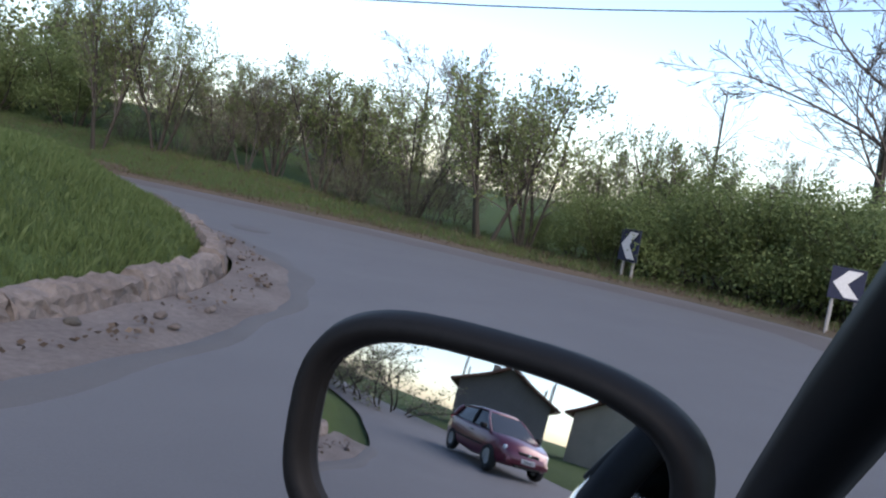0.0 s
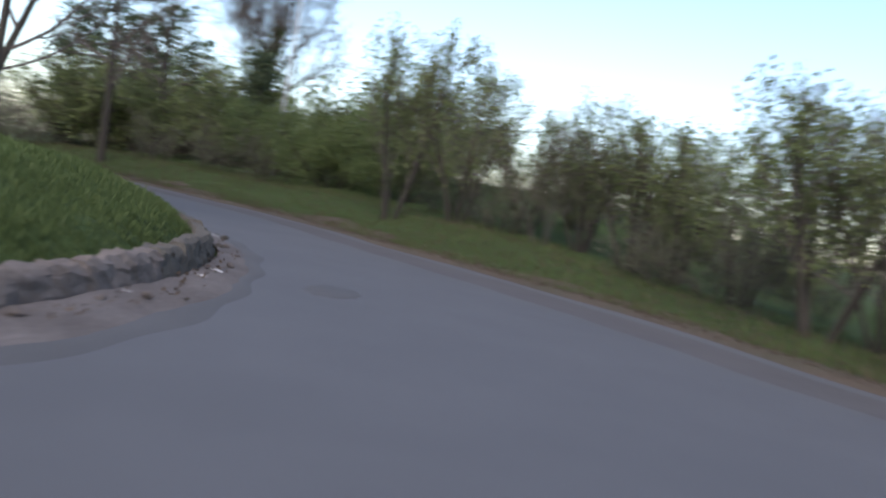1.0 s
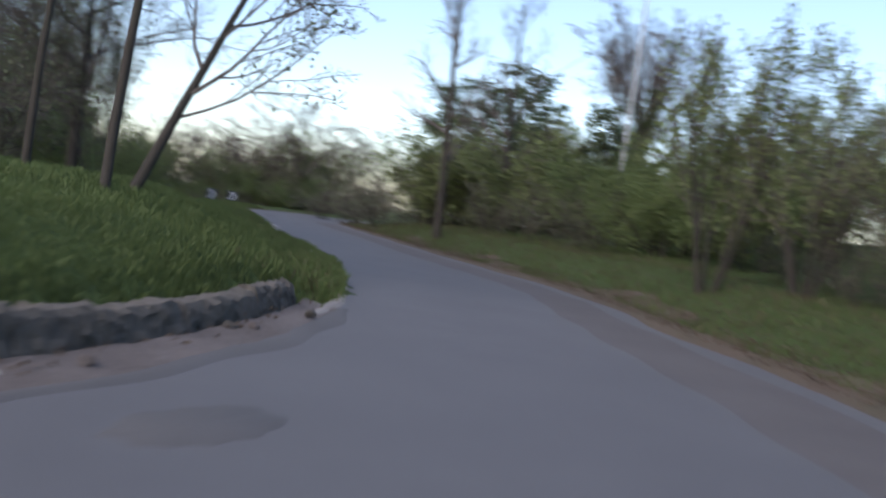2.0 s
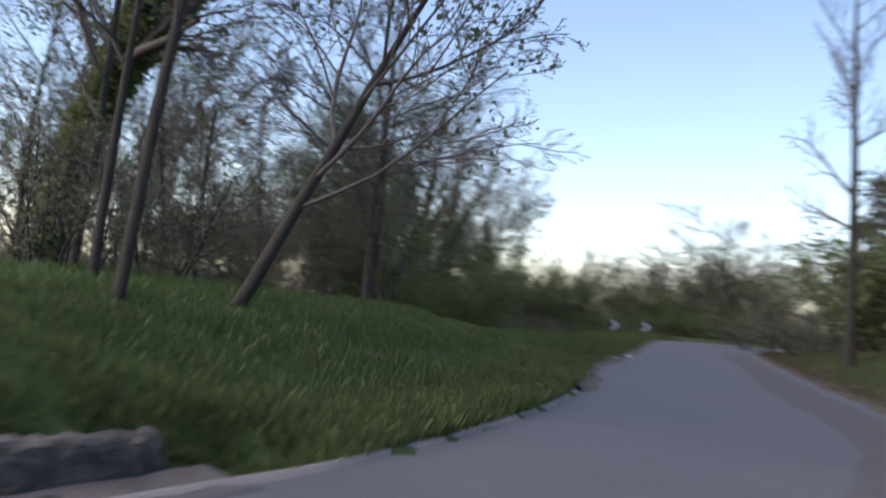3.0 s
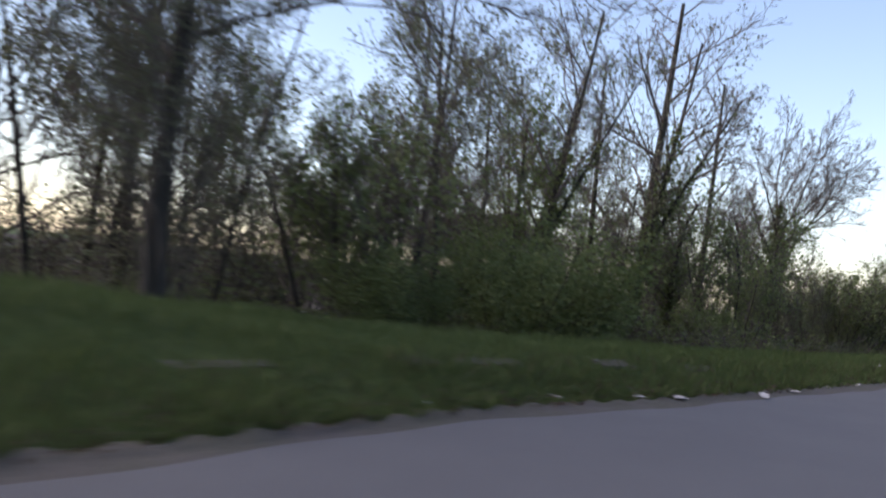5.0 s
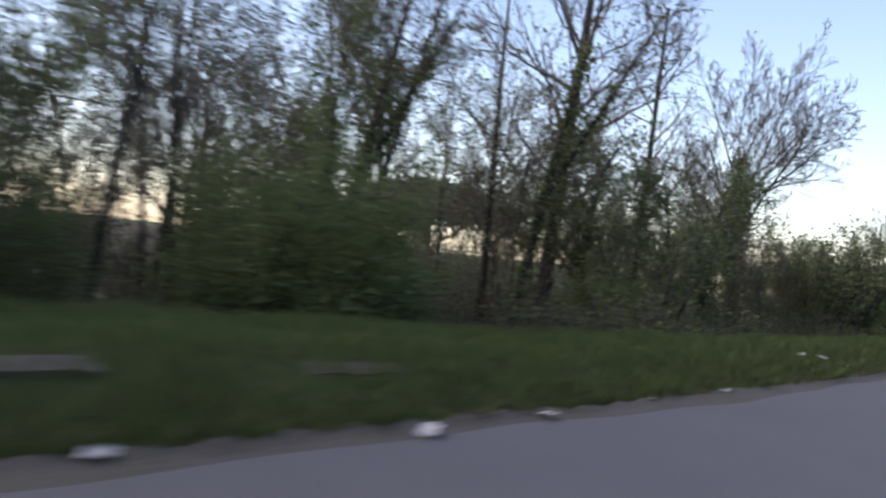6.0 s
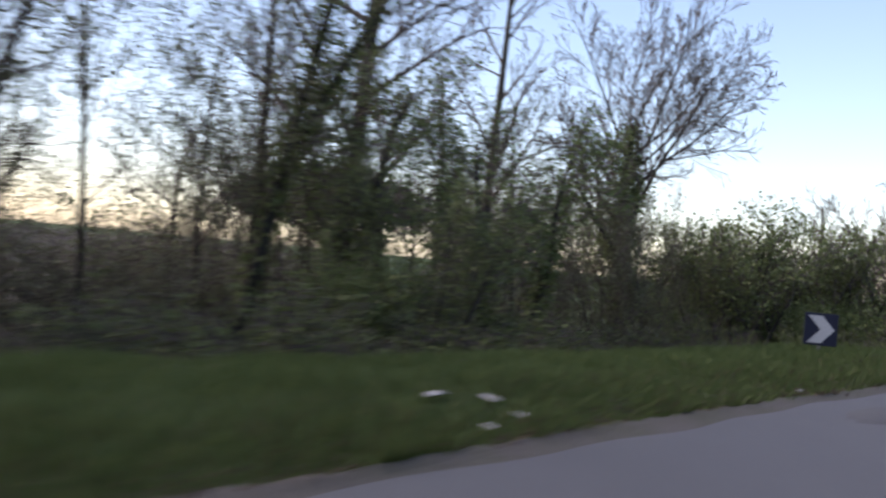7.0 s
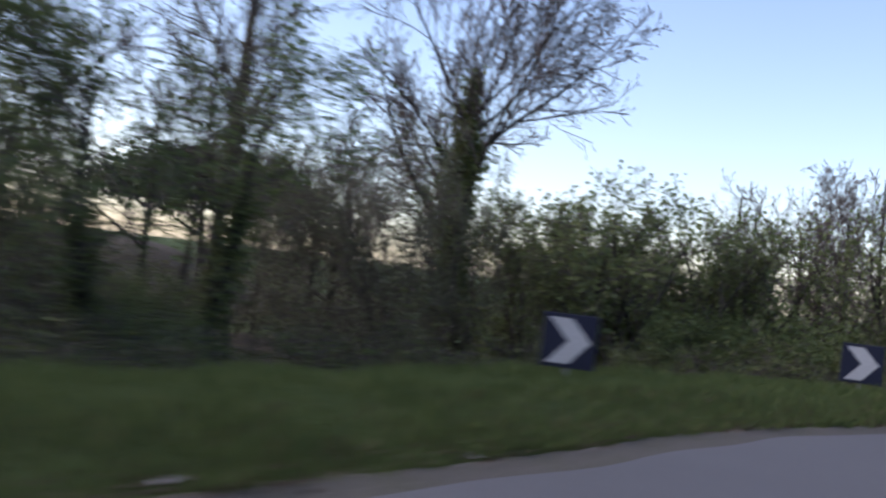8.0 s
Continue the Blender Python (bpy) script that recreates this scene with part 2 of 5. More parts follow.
# ================= the ground plan =================
# inner (left) and outer (right) edges of the road, along the way of travel
INNER = [(-90, -15), (-60, -11.5), (-40, -9.5), (-18, -6.3), (-10, -4.1), (-6, -2.2), (-3.2, 0.9), (-1.75, 3.9), (-1.2, 6), (-1.1, 7.6),
         (-1.4, 9.3), (-2.2, 11.2), (-3.3, 13), (-4.8, 14.7), (-6.7, 16.3), (-8.6, 17.5), (-10.6, 18.5), (-13.3, 19.65), (-16.5, 20.7),
         (-22, 22.2), (-26.6, 23.95), (-34, 26.55), (-38.9, 28.1), (-42.8, 29.55), (-47, 31.0), (-50.5, 33), (-54, 36.6), (-57, 42), (-59, 52), (-60, 90)]
OUTER = [(-90, -21.5), (-60, -18), (-40, -15.6), (-18, -13.2), (-8, -9.9), (-2, -6.4), (2.7, -2.0), (4.6, 2), (6.2, 5.5), (6.7, 8.5),
         (6.3, 11.3), (5.5, 13.3), (3.8, 14.9), (2.0, 16.2), (0.0, 17.75), (-2.6, 19.4), (-7.2, 21.75), (-12.2, 24.35), (-21.2, 27.1),
         (-31, 30.3), (-36, 32.0), (-41.4, 34.0), (-45.2, 36.4), (-48.2, 40), (-51, 46), (-53, 55), (-54, 90)]


def smooth_line(points, step=0.25):
    """A Catmull-Rom line through points, evenly resampled."""
    P = np.array(points, float)
    P = np.vstack([2 * P[0] - P[1], P, 2 * P[-1] - P[-2]])
    out = []
    for i in range(1, len(P) - 2):
        n = 24
        t = np.linspace(0, 1, n, endpoint=False)[:, None]
        a, b, c, d = P[i - 1], P[i], P[i + 1], P[i + 2]
        out.append(0.5 * (2 * b + (c - a) * t + (2 * a - 5 * b + 4 * c - d) * t ** 2 + (3 * b - a - 3 * c + d) * t ** 3))
    Q = np.vstack(out + [P[-2:-1]])
    s = np.concatenate([[0], np.cumsum(np.hypot(*np.diff(Q, axis=0).T))])
    k = np.arange(0, s[-1], step)
    return np.stack([np.interp(k, s, Q[:, 0]), np.interp(k, s, Q[:, 1])], 1)


inner_line = smooth_line(INNER)
outer_line = smooth_line(OUTER)


def off_line(line, x, y):
    """Signed distance to a line (positive on its left) and the index of the nearest vertex."""
    q = np.stack([np.ravel(x), np.ravel(y)], 1)
    tang = np.gradient(line, axis=0)
    tang /= np.linalg.norm(tang, axis=1)[:, None]
    dist, near = np.empty(len(q)), np.empty(len(q), int)
    for i in range(0, len(q), 4000):
        d2 = ((q[i:i + 4000, None, :] - line[None]) ** 2).sum(2)
        k = d2.argmin(1)
        r = q[i:i + 4000] - line[k]
        side = tang[k, 0] * r[:, 1] - tang[k, 1] * r[:, 0]
        dist[i:i + 4000] = np.sqrt(d2.min(1)) * np.sign(side)
        near[i:i + 4000] = k
    return dist, near


def ease(t):
    t = np.clip(t, 0, 1)
    return t * t * (3 - 2 * t)


WALL_END_X = -7.3


def wall_off(y):
    """How far the low wall stands from the road's inner edge."""
    return np.interp(y, [4, 9, 12, 14.5], [0.78, 0.62, 0.55, 0.38])


def lumps(x, y):
    return 0.5 * np.sin(0.9 * x + 1.7 * np.sin(0.6 * y)) * np.sin(0.8 * y + 0.5) + 0.3 * np.sin(2.1 * x - 1.3 * y) + 0.2 * np.sin(3.3 * y + 2.2 * x + 1)


def height(x, y):
    """Level of the natural ground."""
    x, y = np.ravel(np.asarray(x, float)), np.ravel(np.asarray(y, float))
    dl, _ = off_line(inner_line[::2], x, y)
    dr, _ = off_line(outer_line[::2], x, y)
    dr = -dr
    dw = dl + 0.68 - wall_off(y)
    bank = np.interp(y, [5, 12], [0.24, 0.36]) * ease((dw - 1.0) / 0.15) - 0.09 * (dw < 1.0) + 0.45 * ease((dw - 1.1) / 1.4) + 0.28 * ease((dw - 2) / 4)
    verge = 0.12 * ease(dl / 0.5) + 0.80 * ease((dl - 0.6) / 3.2) + 0.15 * ease((dl - 4) / 4)
    w = ease((-7.2 - x) / 2.2) * ease((y - 5) / 4)
    mound = bank * (1 - w) + verge * w
    crest = np.interp(x, [-40, -33, -26, -18], [1.9, 2.5, 3.5, 4.5])
    rise = np.interp(x, [-40, -33, -26, -18], [0.17, 0.21, 0.34, 0.45])
    flat = rise * ease(dl / 1.3) - 1.45 * ease((dl - crest) / 6.5)
    w2 = ease((-x - 15) / 11) * ease((y + 4) / 10)
    left = mound * (1 - w2) + flat * w2
    steep = (0.10 + 0.90 * ease((2.0 - x) / 13)) * (1 - 0.7 * ease((-x - 30) / 14))
    right = steep * (0.70 * ease((dr - 0.1) / 2.8) + 1.45 * ease((dr - 2.4) / 11))
    right = right * ease((y + 12) / 20) + 0.15 * ease(dr / 2) * (1 - ease((y + 12) / 20))
    z = np.where(dl > 0, left, np.where(dr > 0, right, -0.09))
    edge = np.minimum(np.where(dl > 0, dl, 99), np.where(dr > 0, dr, 99))
    z = z + np.where((dl > 0) | (dr > 0), 0.05 * lumps(x, y) * ease((edge - 0.9) / 1.5), 0)
    far = np.hypot(x + 20, y - 15)
    roll = 1.5 * ease((far - 90) / 300) * np.sin(x / 90.0)
    valley = np.where(dl > 0, 32 * ease((dl - 20) / 760) + 0.045 * np.clip(dl - 16, 0, 60), 0) * ease((-x + 10) / 20) * ease((30 - y) / 20)
    return z + roll - valley


def ground_z(x, y):
    return float(height([x], [y])[0])


def axis_lines(lo, hi, step):
    core = np.arange(lo, hi + 1e-6, step)
    grow, g, v = [], step, 0.0
    while v < 2500:
        g *= 1.22
        v += g
        grow.append(v)
    grow = np.array(grow)
    return np.concatenate([(lo - grow)[::-1], core, hi + grow])


gx, gy = axis_lines(-66, 14, 0.4), axis_lines(-14, 46, 0.4)
XX, YY = np.meshgrid(gx, gy)
ZZ = height(XX, YY)
nx, ny = len(gx), len(gy)
idx = np.arange(nx * ny).reshape(ny, nx)
quads = np.stack([idx[:-1, :-1], idx[:-1, 1:], idx[1:, 1:], idx[1:, :-1]], -1).reshape(-1, 4)
ground = new("ground", fast_mesh("ground", np.stack([XX.ravel(), YY.ravel(), ZZ], 1), quads, M["turf"], True))
tagged(ground, "uneven green spring turf beside the road", "ground", kind="structure")


ZG = ZZ.reshape(ny, nx)


def lie(x, y):
    """Level of the ground sheet under many points."""
    i = np.clip(np.searchsorted(gx, x) - 1, 0, nx - 2)
    j = np.clip(np.searchsorted(gy, y) - 1, 0, ny - 2)
    u = (x - gx[i]) / (gx[i + 1] - gx[i])
    v = (y - gy[j]) / (gy[j + 1] - gy[j])
    return (ZG[j, i] * (1 - u) + ZG[j, i + 1] * u) * (1 - v) + (ZG[j + 1, i] * (1 - u) + ZG[j + 1, i + 1] * u) * v


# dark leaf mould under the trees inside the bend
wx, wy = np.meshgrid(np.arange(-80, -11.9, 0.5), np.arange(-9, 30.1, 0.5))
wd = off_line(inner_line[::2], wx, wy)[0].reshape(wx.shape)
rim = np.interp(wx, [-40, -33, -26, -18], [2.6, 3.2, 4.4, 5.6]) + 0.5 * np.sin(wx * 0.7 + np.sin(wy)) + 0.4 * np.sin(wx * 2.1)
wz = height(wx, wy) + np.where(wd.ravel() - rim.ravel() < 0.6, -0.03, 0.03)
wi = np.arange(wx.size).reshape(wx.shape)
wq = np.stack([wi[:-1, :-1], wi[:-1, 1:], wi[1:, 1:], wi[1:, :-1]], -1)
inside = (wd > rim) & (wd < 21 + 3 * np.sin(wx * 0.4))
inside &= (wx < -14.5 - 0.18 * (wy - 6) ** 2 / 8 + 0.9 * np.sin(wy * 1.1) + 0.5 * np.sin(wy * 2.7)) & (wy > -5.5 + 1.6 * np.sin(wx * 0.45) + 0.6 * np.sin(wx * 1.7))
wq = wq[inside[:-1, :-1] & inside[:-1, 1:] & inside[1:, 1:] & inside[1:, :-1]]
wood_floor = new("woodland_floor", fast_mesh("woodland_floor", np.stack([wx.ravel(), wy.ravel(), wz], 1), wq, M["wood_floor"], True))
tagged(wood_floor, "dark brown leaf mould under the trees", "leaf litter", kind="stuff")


def ribbon(line_a, line_b, za, zb, across, z_mid=0.0):
    """Vertices and quads of a strip between two lines of equal length."""
    n = len(line_a)
    t = np.linspace(0, 1, across + 1)
    xy = line_a[:, None, :] * (1 - t)[None, :, None] + line_b[:, None, :] * t[None, :, None]
    z = za * (1 - t) + zb * t + z_mid * 4 * t * (1 - t)
    z = np.broadcast_to(z, (n, across + 1)) if np.ndim(z) == 1 else z
    v = np.concatenate([xy, z[..., None]], 2).reshape(-1, 3)
    i = np.arange(n * (across + 1)).reshape(n, across + 1)
    f = np.stack([i[:-1, :-1], i[:-1, 1:], i[1:, 1:], i[1:, :-1]], -1).reshape(-1, 4)
    return v, f[:, ::-1]


def tuck(v, across, first=True, last=True, depth=-0.015):
    """Sink the outer rows of a strip a little, so that its edges lie closed on what is under it."""
    w = v.reshape(-1, across + 1, 3)
    if first:
        w[:, 0, 2] += depth
    if last:
        w[:, -1, 2] += depth
    return w.reshape(-1, 3)


def resample(line, n):
    k = np.linspace(0, len(line) - 1, n)
    return np.stack([np.interp(k, np.arange(len(line)), line[:, 0]), np.interp(k, np.arange(len(line)), line[:, 1])], 1)


def pair_up(line, other):
    """For each vertex of line, the matching place on the other line, kept in order."""
    d2 = ((line[:, None, :] - other[None]) ** 2).sum(2)
    k = np.maximum.accumulate(d2.argmin(1)).astype(float)
    k = np.convolve(np.pad(k, 12, mode="edge"), np.ones(25) / 25, "valid")
    return np.stack([np.interp(k, np.arange(len(other)), other[:, 0]), np.interp(k, np.arange(len(other)), other[:, 1])], 1)


def offset(line, d):
    """The line moved d metres to its left."""
    tang = np.gradient(line, axis=0)
    tang /= np.linalg.norm(tang, axis=1)[:, None]
    d = np.broadcast_to(d, len(line))[:, None]
    return line + d * np.stack([-tang[:, 1], tang[:, 0]], 1)


outer_pair = pair_up(outer_line, inner_line)
wob = 0.06 * np.sin(np.arange(len(outer_line)) * 0.37) + 0.05 * np.sin(np.arange(len(outer_line)) * 0.113 + 1)
v, f = ribbon(outer_pair, offset(outer_line, wob - 0.05), 0.0, 0.0, 8)
road = new("road", fast_mesh("road", v, f, M["asphalt"], True))
tagged(road, "grey worn asphalt road round a hairpin bend", "road", kind="structure")


def stretch_of(line, test):
    return line[test(line[:, 0], line[:, 1])]


# leaf litter along the outer edge
oline = stretch_of(outer_line, lambda x, y: (y > 12) & (x > -48))
k = np.arange(len(oline))
v, f = ribbon(offset(oline, 0.10 + 0.08 * np.sin(k * 0.31)), offset(oline, -0.95 - 0.3 * np.sin(k * 0.17) - 0.14 * np.sin(k * 0.53)), 0, 0, 5)
v[:, 2] = np.maximum(height(v[:, 0], v[:, 1]), 0.0) + np.tile([-0.008, 0.02, 0.05, 0.055, 0.05, -0.02], len(oline))
verge_litter = new("leaf_litter", fast_mesh("leaf_litter", v, f, M["litter_soil"], True))
tagged(verge_litter, "strip of brown dead leaves along the road edge", "leaf litter", kind="stuff")

# dusty grit along the inner edge of the straight
dl_line = stretch_of(inner_line, lambda x, y: (x < -15) & (x > -56) & (y > 19))
k = np.arange(len(dl_line))
v, f = ribbon(offset(dl_line, 0.15 + 0.04 * np.sin(k * 0.29) + 0.025 * np.sin(k * 0.83)), offset(dl_line, -0.22 - 0.07 * np.sin(k * 0.21) - 0.04 * np.sin(k * 0.67)), 0, 0, 5)
v[:, 2] = np.maximum(height(v[:, 0], v[:, 1]), 0.0) + np.tile([-0.02, 0.03, 0.025, 0.012, 0.007, -0.006], len(dl_line))
grit = new("edge_grit", fast_mesh("edge_grit", v, f, M["grit"], True))
tagged(grit, "strip of grey-brown dust and grit beside the grass", "grit", kind="stuff")

# worn seam where an older carriageway shows along the outer lane
sl = stretch_of(outer_line, lambda x, y: (y > 2) & (x > -40))
k = np.arange(len(sl))
v, f = ribbon(offset(sl, 1.75 + 0.12 * np.sin(k * 0.09) + 0.04 * np.sin(k * 0.7)), offset(sl, 0.12 + 0.05 * np.sin(k * 0.4)), 0.005, 0.005, 4)
v = tuck(v, 4)
seam = new("road_edge_strip", fast_mesh("road_edge_strip", v, f, M["asphalt_edge"], True))
tagged(seam, "paler strip of older asphalt along the outer lane", "road surface", kind="structure")

# gutter between the road and the low wall, then a pale flush edging
gl = stretch_of(inner_line, lambda x, y: (x > -7.4) & (x < 0) & (y > -4) & (y < 18))
k = np.arange(len(gl))
v, f = ribbon(offset(gl, wall_off(gl[:, 1]) - 0.02), offset(gl, -0.05 + 0.03 * np.sin(k * 0.5)), 0.05, 0.006, 6)
v[:, 2] += 0.018 * np.sin(v[:, 0] * 7) * np.sin(v[:, 1] * 6.1) * (v[:, 2] > 0.01)
v = tuck(v, 6, False, True)
gutter = new("gutter", fast_mesh("gutter", v, f, M["gutter"], True))
tagged(gutter, "worn shallow concrete gutter with grit, beside the road", "gutter", kind="structure")
v, f = ribbon(offset(gl, 0.05 + 0.04 * np.sin(k * 0.7)), offset(gl, -0.2 - 0.07 * np.sin(k * 0.23) - 0.05 * np.sin(k * 0.9)), 0.022, 0.007, 3)
v = tuck(v, 3)
band = new("asphalt_band", fast_mesh("asphalt_band", v, f, M["asphalt_new"], True))
tagged(band, "dark band of fresh asphalt along the gutter", "road surface", kind="structure")
el = stretch_of(inner_line, lambda x, y: (x < -6.3) & (x > -21) & (y > 11))
k = np.arange(len(el))
v, f = ribbon(offset(el, 0.16 + 0.03 * np.sin(k * 0.6)), offset(el, -0.02 + 0.02 * np.sin(k * 0.8)), 0.036, 0.018, 3)
v = tuck(v, 3, True, True, -0.03)
edging = new("edging", fast_mesh("edging", v, f, M["edge_line"], True))
tagged(edging, "pale flush concrete edging along the grass verge", "edging", kind="structure")


# ================= trees =================
class Grower:
    """Grows the limbs of one tree as lists of points and radii."""

    def __init__(self, seed, kids, angle, ratio, up, wander, tip):
        self.rng = np.random.default_rng(seed)
        self.kids, self.angle, self.ratio, self.up, self.wander, self.tip = kids, angle, ratio, up, wander, tip
        self.limbs = []

    def limb(self, start, way, length, radius, level):
        rng = self.rng
        n = (9, 7, 5, 4, 3)[min(level, 4)]
        P, R, d, p = [np.array(start, float)], [radius], np.array(way, float), np.array(start, float)
        end = max(radius * 0.25, self.tip)
        for i in range(1, n):
            d = d + rng.normal(0, self.wander[min(level, len(self.wander) - 1)], 3) + np.array([0, 0, self.up[min(level, len(self.up) - 1)] / n])
            d /= np.linalg.norm(d)
            p = p + d * length / (n - 1)
            P.append(p.copy())
            R.append(radius + (end - radius) * i / (n - 1))
        P, R = np.array(P), np.array(R)
        self.limbs.append((P, R, level))
        if level >= len(self.kids):
            return
        lo, count = self.kids[level]
        for c in range(count):
            t = lo + (1 - lo) * (c + rng.uniform(0.1, 0.9)) / count
            k = t * (n - 1)
            i = min(int(k), n - 2)
            q = P[i] + (P[i + 1] - P[i]) * (k - i)
            along = P[i + 1] - P[i]
            along /= np.linalg.norm(along)
            side = np.cross(along, rng.normal(0, 1, 3))
            side /= np.linalg.norm(side) + 1e-9
            a = radians(self.angle[min(level, len(self.angle) - 1)] * rng.uniform(0.65, 1.3))
            way2 = along * math.cos(a) + side * math.sin(a)
            self.limb(q, way2, length * self.ratio[min(level, len(self.ratio) - 1)] * rng.uniform(0.65, 1.15) * (1.15 - 0.55 * t),
                      np.interp(k, np.arange(n), R) * rng.uniform(0.38, 0.6), level + 1)


def limb_mesh(name, limbs, mat, smooth=True):
    tubes = [sweep(P, R, (8, 6, 4, 3, 3)[min(l, 4)]) for P, R, l in limbs]
    v, f = join_tubes(tubes)
    return fast_mesh(name, v, f, mat, smooth)


def leaf_mesh(name, points, size, rng, mat, spread=0.1, flat=0.0):
    """Leaves as small bent diamonds round the points."""
    P = np.asarray(points) + rng.normal(0, spread, (len(points), 3))
    n = len(P)
    a = rng.normal(0, 1, (n, 3))
    a[:, 2] *= 1 - flat
    a /= np.linalg.norm(a, axis=1)[:, None]
    b = np.cross(a, rng.normal(0, 1, (n, 3)))
    b /= np.linalg.norm(b, axis=1)[:, None] + 1e-9
    c = np.cross(a, b)
    s = (size * rng.uniform(0.6, 1.4, n))[:, None]
    V = np.stack([P, P + a * s * 0.55 + b * s * 0.36 + c * s * 0.1, P + a * s, P + a * s * 0.5 - b * s * 0.36 + c * s * 0.1], 1).reshape(-1, 3)
    F = np.arange(n * 4).reshape(n, 4)
    return fast_mesh(name, V, F, mat)


def along_limbs(limbs, levels, per_metre, rng):
    pts = []
    for P, R, l in limbs:
        if l in levels:
            L = np.linalg.norm(np.diff(P, axis=0), axis=1).sum()
            n = rng.poisson(max(L * per_metre, 0.01))
            for t in rng.uniform(0.15, 1, n):
                k = t * (len(P) - 1)
                i = min(int(k), len(P) - 2)
                pts.append(P[i] + (P[i + 1] - P[i]) * (k - i))
    return np.array(pts) if pts else np.zeros((1, 3))


def ivy_points(limbs, level, top, per_metre, rng):
    pts = []
    for P, R, l in limbs:
        if l <= level:
            for i in range(len(P) - 1):
                if P[i][2] > top:
                    continue
                L = np.linalg.norm(P[i + 1] - P[i])
                for t in rng.uniform(0, 1, int(L * per_metre)):
                    q = P[i] + (P[i + 1] - P[i]) * t
                    a = rng.uniform(0, 2 * math.pi)
                    r = R[i] + 0.05 + abs(rng.normal(0, 0.07))
                    pts.append(q + np.array([math.cos(a) * r, math.sin(a) * r, rng.normal(0, 0.05)]))
    return np.array(pts)


PROTO = {}


def tree_parts(kind, seed):
    """Meshes of one tree of a kind, by part name."""
    rng = np.random.default_rng(seed * 7 + 3)
    out = []
    if kind == "bare_fan":          # big leafless crown of rising limbs on an ivy trunk
        g = Grower(seed, [(0.38, 16), (0.25, 11), (0.12, 8), (0.15, 5)], (46, 38, 36, 38), (0.92, 0.50, 0.50, 0.5), (0.3, 0.35, 0.2, 0.12, 0.1), (0.03, 0.08, 0.10, 0.12, 0.14), 0.012)
        g.limb((0, 0, -0.4), (0.02, 0, 1), 8.2, 0.32, 0)
        out = [("trunk", limb_mesh("trunk", [l for l in g.limbs if l[2] <= 1], M["bark"])), ("branchwork", limb_mesh("branchwork", [l for l in g.limbs if l[2] > 1], M["twig"]))]
        out.append(("ivy", leaf_mesh("ivy", np.vstack([ivy_points(g.limbs, 0, 6.8, 640, rng), ivy_points([(P[:3], R[:3], l) for P, R, l in g.limbs if l == 1], 1, 5.8, 170, rng)]), 0.13, rng, M["ivy"], 0.14)))
        
    elif kind == "bare_slim":       # tall leafless tree with a straight stem
        g = Grower(seed, [(0.25, 16), (0.2, 7), (0.2, 5)], (52, 40, 40), (0.30, 0.5, 0.5), (0.2, 0.5, 0.3, 0.2), (0.010, 0.09, 0.12, 0.14), 0.010)
        g.limb((0, 0, -0.4), (0.02, 0.01, 1), 11.5, 0.17, 0)
        out = [("trunk", limb_mesh("trunk", [l for l in g.limbs if l[2] == 0], M["bark"])), ("branchwork", limb_mesh("branchwork", [l for l in g.limbs if l[2] > 0], M["twig"]))]
    elif kind == "bare_round":      # leafless spreading tree
        g = Grower(seed, [(0.3, 9), (0.2, 8), (0.2, 6), (0.2, 4)], (50, 40, 38, 40), (0.7, 0.55, 0.5, 0.5), (0.3, 0.3, 0.25, 0.15), (0.04, 0.1, 0.12, 0.14), 0.010)
        g.limb((0, 0, -0.4), (0.03, 0.02, 1), 6.0, 0.14, 0)
        out = [("trunk", limb_mesh("trunk", [l for l in g.limbs if l[2] == 0], M["bark"])), ("branchwork", limb_mesh("branchwork", [l for l in g.limbs if l[2] > 0], M["twig"]))]
    elif kind == "sparse_tall":     # woodland tree with thin new leaves
        g = Grower(seed, [(0.3, 11), (0.2, 7), (0.2, 5)], (44, 42, 42), (0.42, 0.5, 0.5), (0.2, 0.4, 0.2, 0.1), (0.05, 0.1, 0.13, 0.15), 0.010)
        g.limb((0, 0, -0.4), (rng.normal(0, 0.08), rng.normal(0, 0.08), 1), 10.5, 0.11, 0)
        out = [("trunk", limb_mesh("trunk", [l for l in g.limbs if l[2] == 0], M["bark"])), ("branchwork", limb_mesh("branchwork", [l for l in g.limbs if l[2] > 0], M["twig"])),
               ("crown", leaf_mesh("crown", along_limbs(g.limbs, (2, 3), 13, rng), 0.09, rng, M["leaf_grey"], 0.14))]
    elif kind == "leafy_tall":      # woodland tree in fuller leaf, ivy on the stem
        g = Grower(seed, [(0.36, 13), (0.2, 7), (0.2, 4)], (46, 44, 42), (0.40, 0.5, 0.5), (0.2, 0.35, 0.2, 0.1), (0.05, 0.1, 0.13, 0.15), 0.010)
        g.limb((0, 0, -0.4), (rng.normal(0, 0.06), rng.normal(0, 0.06), 1), 9.0, 0.17, 0)
        out = [("trunk", limb_mesh("trunk", [l for l in g.limbs if l[2] == 0], M["bark"])), ("branchwork", limb_mesh("branchwork", [l for l in g.limbs if l[2] > 0], M["twig"])),
               ("crown", leaf_mesh("crown", along_limbs(g.limbs, (1, 2, 3), 12, rng), 0.125, rng, M["leaf_dark"], 0.2)),
               ("ivy", leaf_mesh("ivy", ivy_points(g.limbs, 0, 5.0, 300, rng), 0.14, rng, M["ivy"], 0.10))]
    elif kind == "stems":           # several thin stems from one stool
